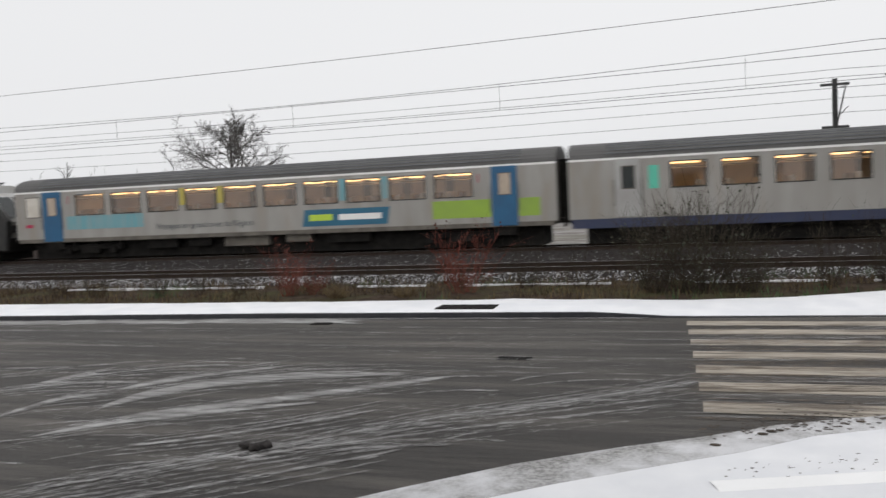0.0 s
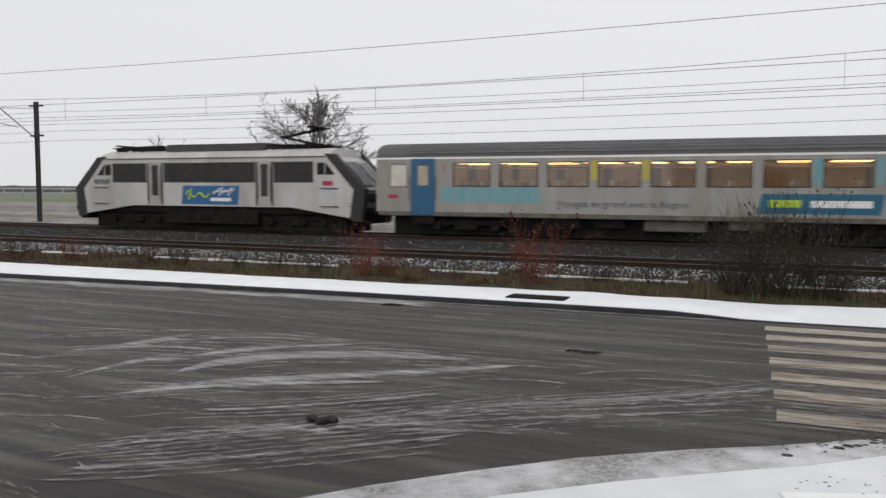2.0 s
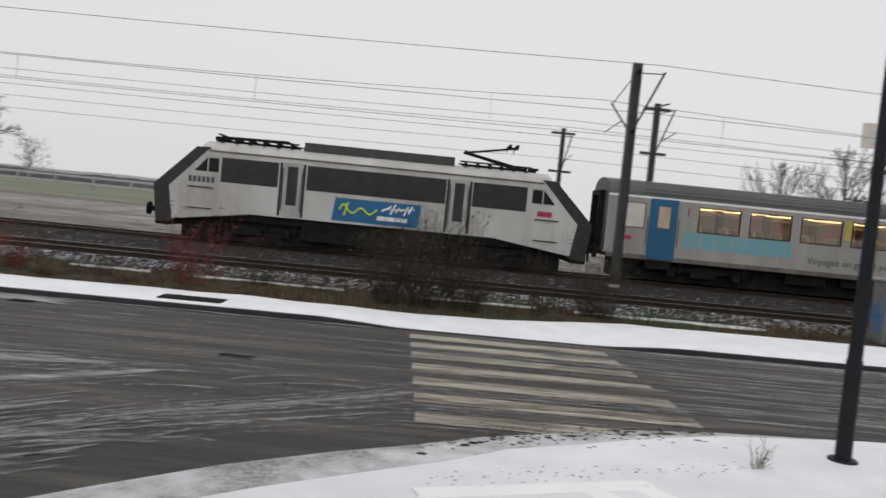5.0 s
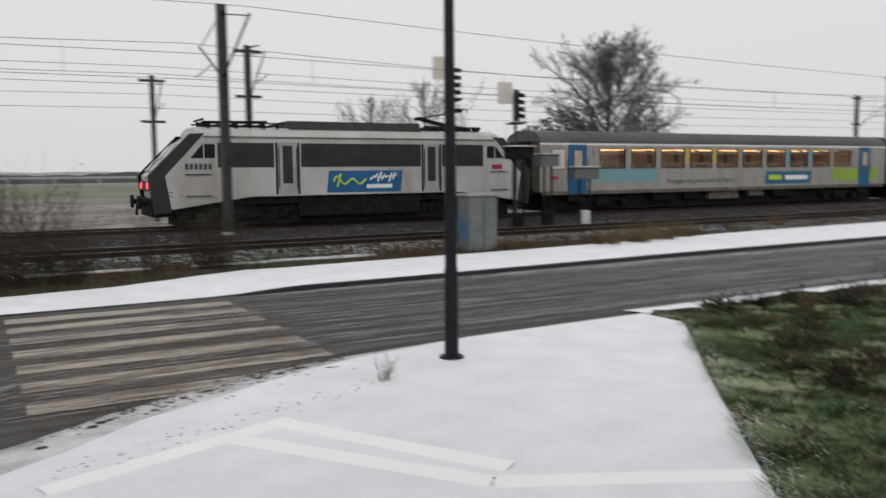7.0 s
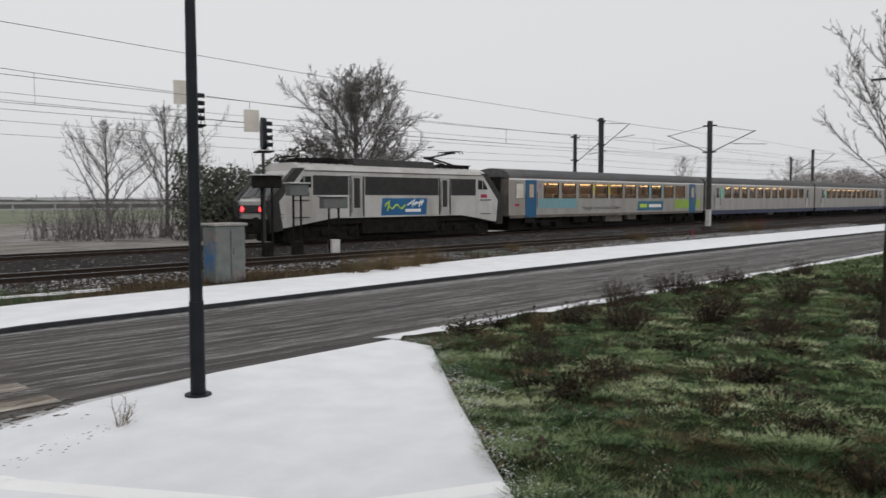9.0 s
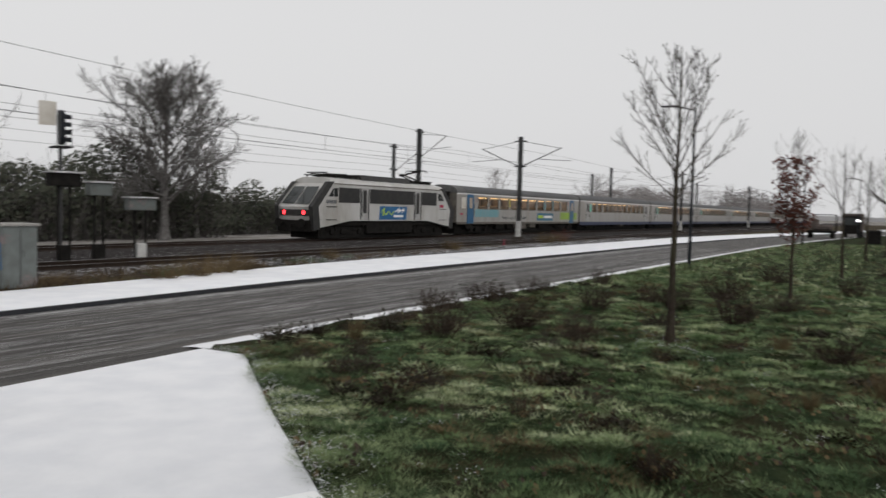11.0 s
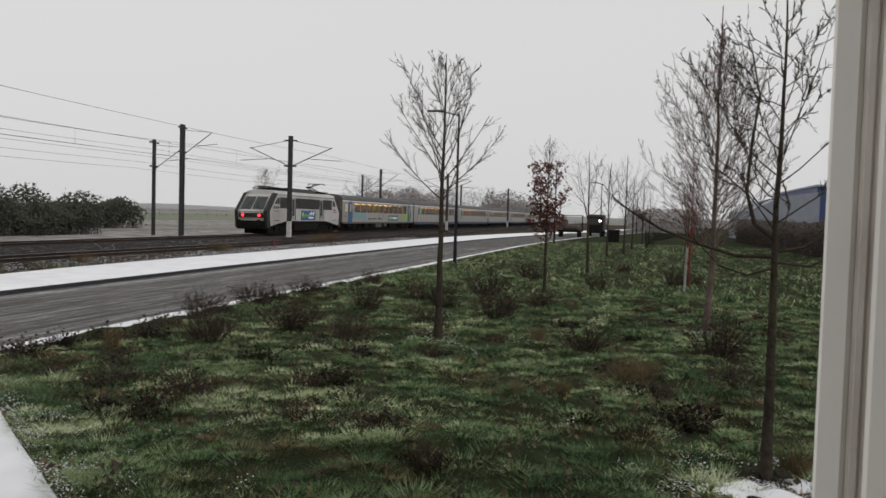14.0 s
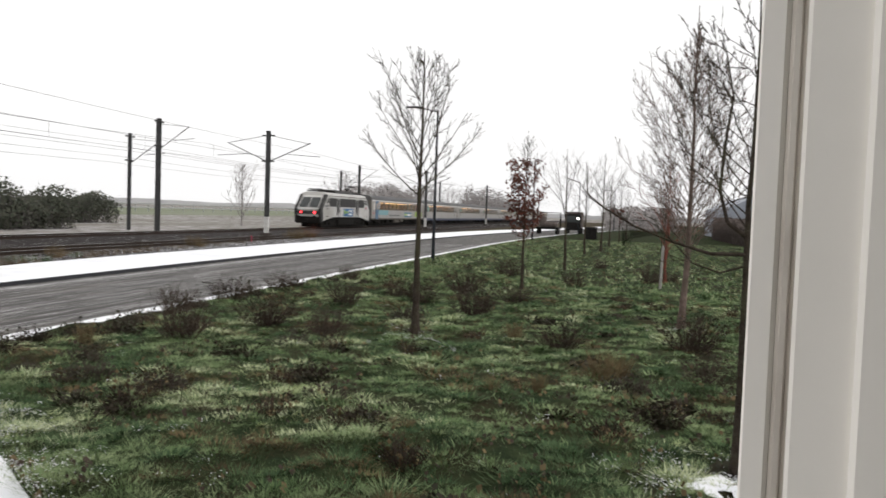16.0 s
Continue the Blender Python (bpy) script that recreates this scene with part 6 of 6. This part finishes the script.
def relay_box(x, y, h, w, m, label, foot=None):
    o = thing("relay_box", label, "relay box", "lineside boxes", pose(x, y, 0.22, 0, 0, -12))
    bm = bmesh.new()
    box(bm, -w / 2, w / 2, -0.24, 0.24, h - 0.55, h - 0.06, 0, 0.02)
    part("housing", bm, m, o)
    bm = bmesh.new()
    box(bm, -w / 2 - 0.05, w / 2 + 0.05, -0.36, 0.36, h - 0.06, h, 0, 0.015)
    part("lid", bm, FROST, o, "snow-dusted lid")
    for q in (-w / 5, w / 5):
        bm = bmesh.new()
        tube(bm, (q, 0, -0.3), (q, 0, h - 0.5), 0.05, None, 8)
        part("leg", bm, UNDER, o)
    bm = bmesh.new()
    box(bm, -0.2, 0.2, -0.2, 0.2, -0.25, 0.55, 0, 0.02)
    part("footing", bm, foot or UNDER, o)


relay_box(21.86, 27.3, 2.45, 1.15, CABINET, "grey relay box on legs between the tracks", WHITEBAND)
relay_box(20.07, 27.5, 3.0, 0.85, CABINET, "grey relay box on legs between the tracks")
relay_box(18.38, 27.2, 3.3, 1.1, UNDER, "dark relay box on legs under the signal")

cab = thing("lineside_cabinet", "weathered grey-green cabinet with scrawls, between road and railway", "cabinet", "", pose(12.3, 20.39, 0.14, 0, 0, 0))
bm = bmesh.new()
box(bm, -0.48, 0.48, -0.35, 0.35, 0, 1.62, 0, 0.02)
part("housing", bm, CABINET, cab)
bm = bmesh.new()
box(bm, -0.54, 0.54, -0.41, 0.41, 1.62, 1.7, 0, 0.02)
part("lid", bm, CONCRETE, cab)
bm = bmesh.new()
box(bm, -0.42, 0.42, -0.362, -0.352, 0.1, 1.52)
box(bm, -0.01, 0.01, -0.366, -0.355, 0.1, 1.52, 1)
d = part("door", bm, [CABINET, UNDER], cab)
bm = bmesh.new()
tube(bm, (0.08, -0.37, 0.8), (0.08, -0.37, 1.0), 0.012, None, 6)
part("handle", bm, STEEL, d)
bm = bmesh.new()
for i in range(8):
    tube(bm, (-0.483, -0.3 + 0.08 * i, 0.5 + 0.3 * math.sin(i * 1.9)), (-0.483, -0.24 + 0.08 * i, 0.9 + 0.3 * math.cos(i * 2.3)), 0.02, None, 5)
part("scrawl", bm, LOGOBLUE, cab, "blue and red scrawls")

post = thing("marker_post", "short pale marker post beside the tracks", "post", "", pose(44.9, 22.0, 0.1))
bm = bmesh.new()
tube(bm, (0, 0, 0), (0, 0, 0.6), 0.04, 0.035, 8)
part("shaft", bm, RED, post)

# a low shed with a snowy roof behind the bushes, and a far guard rail
shed = thing("lineside_shed", "long dark wooden shed with snow on its roof", "shed", "", pose(-37.5, 40.5, -0.06))
bm = bmesh.new()
box(bm, -4.5, 3.2, 0, 1.4, 0, 1.9)
part("wall", bm, UNDER, shed)
for i in range(13):
    bm = bmesh.new()
    box(bm, -4.5 + i * 0.59, -3.95 + i * 0.59, -0.03, 0.0, 0.05, 1.85)
    part("plank", bm, HEDGE, shed)
bm = bmesh.new()
prism(bm, [(-0.3, 1.9), (1.6, 2.1), (1.6, 2.25), (-0.3, 2.05)], -4.8, 3.5)
part("roof", bm, SNOW, shed)
rail = thing("guard_rail", "long pale guard rail across the field", "guard rail")
bm = bmesh.new()
for z in (0.9, 1.9):
    box(bm, -250, 420, 128, 128.3, z, z + 0.35)
part("beam", bm, GUARD, rail)
bm = bmesh.new()
for i in range(-40, 70):
    box(bm, i * 6, i * 6 + 0.25, 128.3, 128.5, -0.1, 2.3)
tagged(part("posts", bm, GUARD, rail), kind="stuff")

# lorry and loader on the road far off
lorry = thing("lorry", "dark lorry with a lit headlamp on the far road", "lorry", "", pose(118, 7.0, 0))
bm = bmesh.new()
box(bm, 0, 2.2, -1.1, 1.1, 0.6, 3.0, 0, 0.15)
part("cab", bm, UNDER, lorry)
bm = bmesh.new()
box(bm, 2.3, 8, -1.15, 1.15, 0.9, 3.3, 0, 0.05)
part("body", bm, HEDGE, lorry)
bm = bmesh.new()
box(bm, -0.02, 0.02, -0.95, 0.95, 1.75, 2.7)
part("windscreen", bm, CABGLASS, lorry)
for y in (-0.75, 0.75):
    bm = bmesh.new()
    tube(bm, (-0.03, y, 2.35 if y < 0 else 0.9), (0.05, y, 2.35 if y < 0 else 0.9), 0.15 if y < 0 else 0.1, None, 12)
    part("headlamp", bm, HEADLAMP if y < 0 else CABGLASS, lorry, "lit headlamp" if y < 0 else "")
for x in (0.9, 6.5):
    for y in (-1.0, 1.0):
        bm = bmesh.new()
        tube(bm, (x, y - 0.15, 0.48), (x, y + 0.15, 0.48), 0.48, None, 16)
        part("wheel", bm, UNDER, lorry)
trailer = thing("flat_trailer", "dark flat trailer with an upright frame on the far road", "trailer", "", pose(112, 10.2, 0))
bm = bmesh.new()
box(bm, -0.5, 5, -1.6, 1.5, 0.7, 1.0)
part("deck", bm, UNDER, trailer)
bm = bmesh.new()
for y in (-1.5, 1.4):
    box(bm, 4.6, 4.75, y - 0.08, y + 0.08, 1.0, 3.1)
box(bm, 4.6, 4.75, -1.5, 1.4, 3.0, 3.1)
part("upright_frame", bm, UNDER, trailer)
bm = bmesh.new()
box(bm, 1, 3.5, -1.2, 0.6, 1.0, 1.7, 0, 0.2)
box(bm, 2.2, 3.2, 0.4, 1.2, 1.0, 2.5, 0, 0.15)
part("load", bm, HEDGE, trailer)
for x in (0.5, 3.8):
    for y in (-1.3, 1.3):
        bm = bmesh.new()
        tube(bm, (x, y - 0.14, 0.4), (x, y + 0.14, 0.4), 0.4, None, 14)
        part("wheel", bm, UNDER, trailer)
bins = thing("roadside_bin", "dark square bin beside the far road", "bin", "", pose(92, 3.4, 0.02))
bm = bmesh.new()
box(bm, -0.5, 0.5, -0.7, 0.7, 0, 1.35, 0, 0.06)
part("tub", bm, UNDER, bins)
bm = bmesh.new()
box(bm, -0.55, 0.55, -0.75, 0.75, 1.35, 1.45, 0, 0.03)
part("lid", bm, DARK, bins)

# warehouse beyond the hedge
hall = thing("warehouse", "blue and grey clad warehouse beyond the hedge", "building", "", pose(125, -17, 0))
bm = bmesh.new()
box(bm, 0, 40, -70, -7, -0.1, 8.2)
part("wall", bm, BLUECLAD, hall, "blue cladding")
bm = bmesh.new()
prism(bm, [(-7, -0.1), (2.0, -0.1), (2.0, 4.6), (-2, 6.6), (-7, 7.4)], -2, 30)
part("annexe", bm, GREYCLAD, hall, "grey-blue annexe with a sloping roof")
bm = bmesh.new()
box(bm, -0.3, 40.3, -70.3, -6.7, 8.2, 8.5)
part("roof", bm, GREYCLAD, hall)
for i in range(6):
    bm = bmesh.new()
    box(bm, -0.06, 0.0, -18 - i * 7, -14 - i * 7, 0, 4)
    part("gate", bm, GREYCLAD, hall)

# frozen clod and twig on the road and pavement
clod = thing("snow_clod", "dirty lump of frozen slush lying on the road", "clod", "", pose(-4.38, 7.19, 0.0))
bm = bmesh.new()
for i in range(14):
    bmesh.ops.create_icosphere(bm, subdivisions=2, radius=rnd.uniform(0.018, 0.045), matrix=Matrix.Translation((rnd.gauss(0, 0.08), rnd.gauss(0, 0.04), 0.02 + 0.02 * rnd.random())) @ Matrix.Diagonal((1.5, 1, 0.9, 1)))
for v in bm.verts:
    v.co += v.normal * 0.03 * noise.noise(v.co * 20)
part("lump", bm, STONE, clod)
plant(bush("weed", "small dry weed poking through the snow", 14, 0.4, 0.3, 12, [STRAW, STRAW], 0, kids=2, category="weed"), [(3.82, 8.52, 1.0)], 9)

# footprints and trodden edge in the snow of the near pavement
bm = bmesh.new()
for i in range(110):
    f = i / 109
    x, y = 0.2 + 3.9 * f + rnd.gauss(0, 0.07), 7.2 + 1.45 * f + rnd.gauss(0, 0.12)
    bmesh.ops.create_icosphere(bm, subdivisions=1, radius=rnd.uniform(0.004, 0.014), matrix=Matrix.Translation((x, y, 0.036)) @ Matrix.Rotation(0.4, 4, "Z") @ Matrix.Diagonal((1.7, 1, 0.12, 1)))
stuff("footprints", bm, MUD, "trodden specks of earth in the snow", "footprints")
for a, b in (((0.11, 6.8), (2.39, 7.59)), ((1.74, 7.29), (3.28, 5.21)), ((3.28, 5.21), (5.25, 4.25)), ((2.29, 7.49), (3.58, 5.41))):
    bm = bmesh.new()
    va, vb = Vector((*a, 0)), Vector((*b, 0))
    n = (vb - va).orthogonal().normalized()
    n = Vector((-(vb - va).y, (vb - va).x, 0)).normalized() * 0.13
    k = 10
    g = [[bm.verts.new(va + (vb - va) * i / k + n * s + Vector((0, 0, dz))) for s, dz in ((-1, 0.034), (-0.5, 0.046), (0.5, 0.046), (1, 0.034))] for i in range(k + 1)]
    for p, q in zip(g, g[1:]):
        for i in range(3):
            bm.faces.new((p[i], q[i], q[i + 1], p[i + 1]))
    structure("kerb_hump", bm, WHITERSNOW, "kerb stone hidden under a hump of snow", "kerb", True)

# ---- the house window from which the street is seen ----
HOUSE = Matrix.Translation((0.49, -0.0944, 0)) @ Matrix.Rotation(radians(-25), 4, "Z")


def house_part(name, bm, m, label, category):
    bm.transform(HOUSE)
    return structure(name, bm, m, label, category)


bm = bmesh.new()
for x0, x1, z0, z1 in ((0.12, 6, -0.2, 6.5), (-8, -1.95, -0.2, 6.5), (-1.95, 0.12, -0.2, 1.6), (-1.95, 0.12, 3.75, 6.5)):
    box(bm, x0, x1, -0.34, -0.03, z0, z1)
house_part("wall_house", bm, PLASTER, "pale rendered house wall around the window", "wall")
window = tagged(new("window_1"), "open window with cream plastic frame", "window", kind="structure")
window.matrix_basis = HOUSE
bm = bmesh.new()
box(bm, 0.0, 0.12, -0.016, 0.0, 1.6, 3.75, 0, 0.002)
box(bm, -0.004, 0.12, -0.16, -0.026, 1.6, 3.75, 0, 0.003)
box(bm, 0.0015, 0.12, -0.0255, -0.0165, 1.6, 3.75, 1)
box(bm, -0.012, 0.1, -0.11, -0.06, 1.6, 3.75, 0, 0.004)
part("jamb", bm, [JAMB, GASKET], window, "cream plastic jamb with a grimy gasket")
bm = bmesh.new()
box(bm, -0.001, 0.002, -0.023, -0.019, 1.6, 3.75, 0, 0.0005)
part("gasket", bm, GASKET, window)
bm = bmesh.new()
box(bm, -1.95, -1.83, -0.16, 0.0, 1.6, 3.75, 0, 0.003)
part("jamb", bm, JAMB, window)
bm = bmesh.new()
box(bm, -1.83, 0.0, -0.2, 0.03, 1.55, 1.64, 0, 0.006)
part("window_sill", bm, JAMB, window)
bm = bmesh.new()
box(bm, -1.83, 0.0, -0.16, 0.0, 3.66, 3.75, 0, 0.003)
part("head", bm, JAMB, window)
bm = bmesh.new()
box(bm, -4, 3, -4.4, -4.3, 0.85, 3.8)
box(bm, -4.1, -4, -4.4, -0.34, 0.85, 3.8)
box(bm, 3, 3.1, -4.4, -0.34, 0.85, 3.8)
house_part("wall_room", bm, PLASTER, "plain pale walls of the room behind", "wall")
bm = bmesh.new()
box(bm, -4, 3, -4.3, -0.34, 0.75, 0.85)
house_part("floor", bm, CONCRETE, "plain floor of the room behind", "floor")
bm = bmesh.new()
box(bm, -4, 3, -4.3, -0.34, 3.8, 3.9)
house_part("ceiling", bm, PLASTER, "plain ceiling of the room behind", "ceiling")

# ---- the hazy distance ----
bm = bmesh.new()
bm.faces.new([bm.verts.new(v) for v in ((-600, 95, -0.05), (900, 95, -0.05), (900, 230, -0.05), (-600, 230, -0.05))])
structure("meadow", bm, MEADOW, "pale green winter meadow across the field", "ground")
bm = bmesh.new()
XH = [-420 + 2 * i for i in range(360)]
strip(bm, XH, [lambda x: (236, -0.06), lambda x: (237, 2.6 + 0.7 * noise.noise((x * 0.05, 0, 9)) + 0.5 * noise.noise((x * 0.31, 0, 4))), lambda x: (240, 2.4 + 0.6 * noise.noise((x * 0.2, 3, 4))), lambda x: (242, -0.06)])
structure("hedge_far", bm, FARHEDGE, "low grey hedge across the far fields", "hedge", True)

# ragged strip of woods, its mist only a grey base colour
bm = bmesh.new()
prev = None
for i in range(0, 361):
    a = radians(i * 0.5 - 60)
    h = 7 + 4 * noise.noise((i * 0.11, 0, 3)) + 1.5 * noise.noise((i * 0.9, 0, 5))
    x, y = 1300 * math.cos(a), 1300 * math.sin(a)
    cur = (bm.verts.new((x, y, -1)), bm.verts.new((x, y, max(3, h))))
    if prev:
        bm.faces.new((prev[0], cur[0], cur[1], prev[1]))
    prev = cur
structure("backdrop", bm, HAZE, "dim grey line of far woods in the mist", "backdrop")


def motions():
    for o, dx in train:
        walk(o, [(t, pose(x + dx, FAR_TRACK, RAILZ)) for t, x in TRAIN_X])


motions()
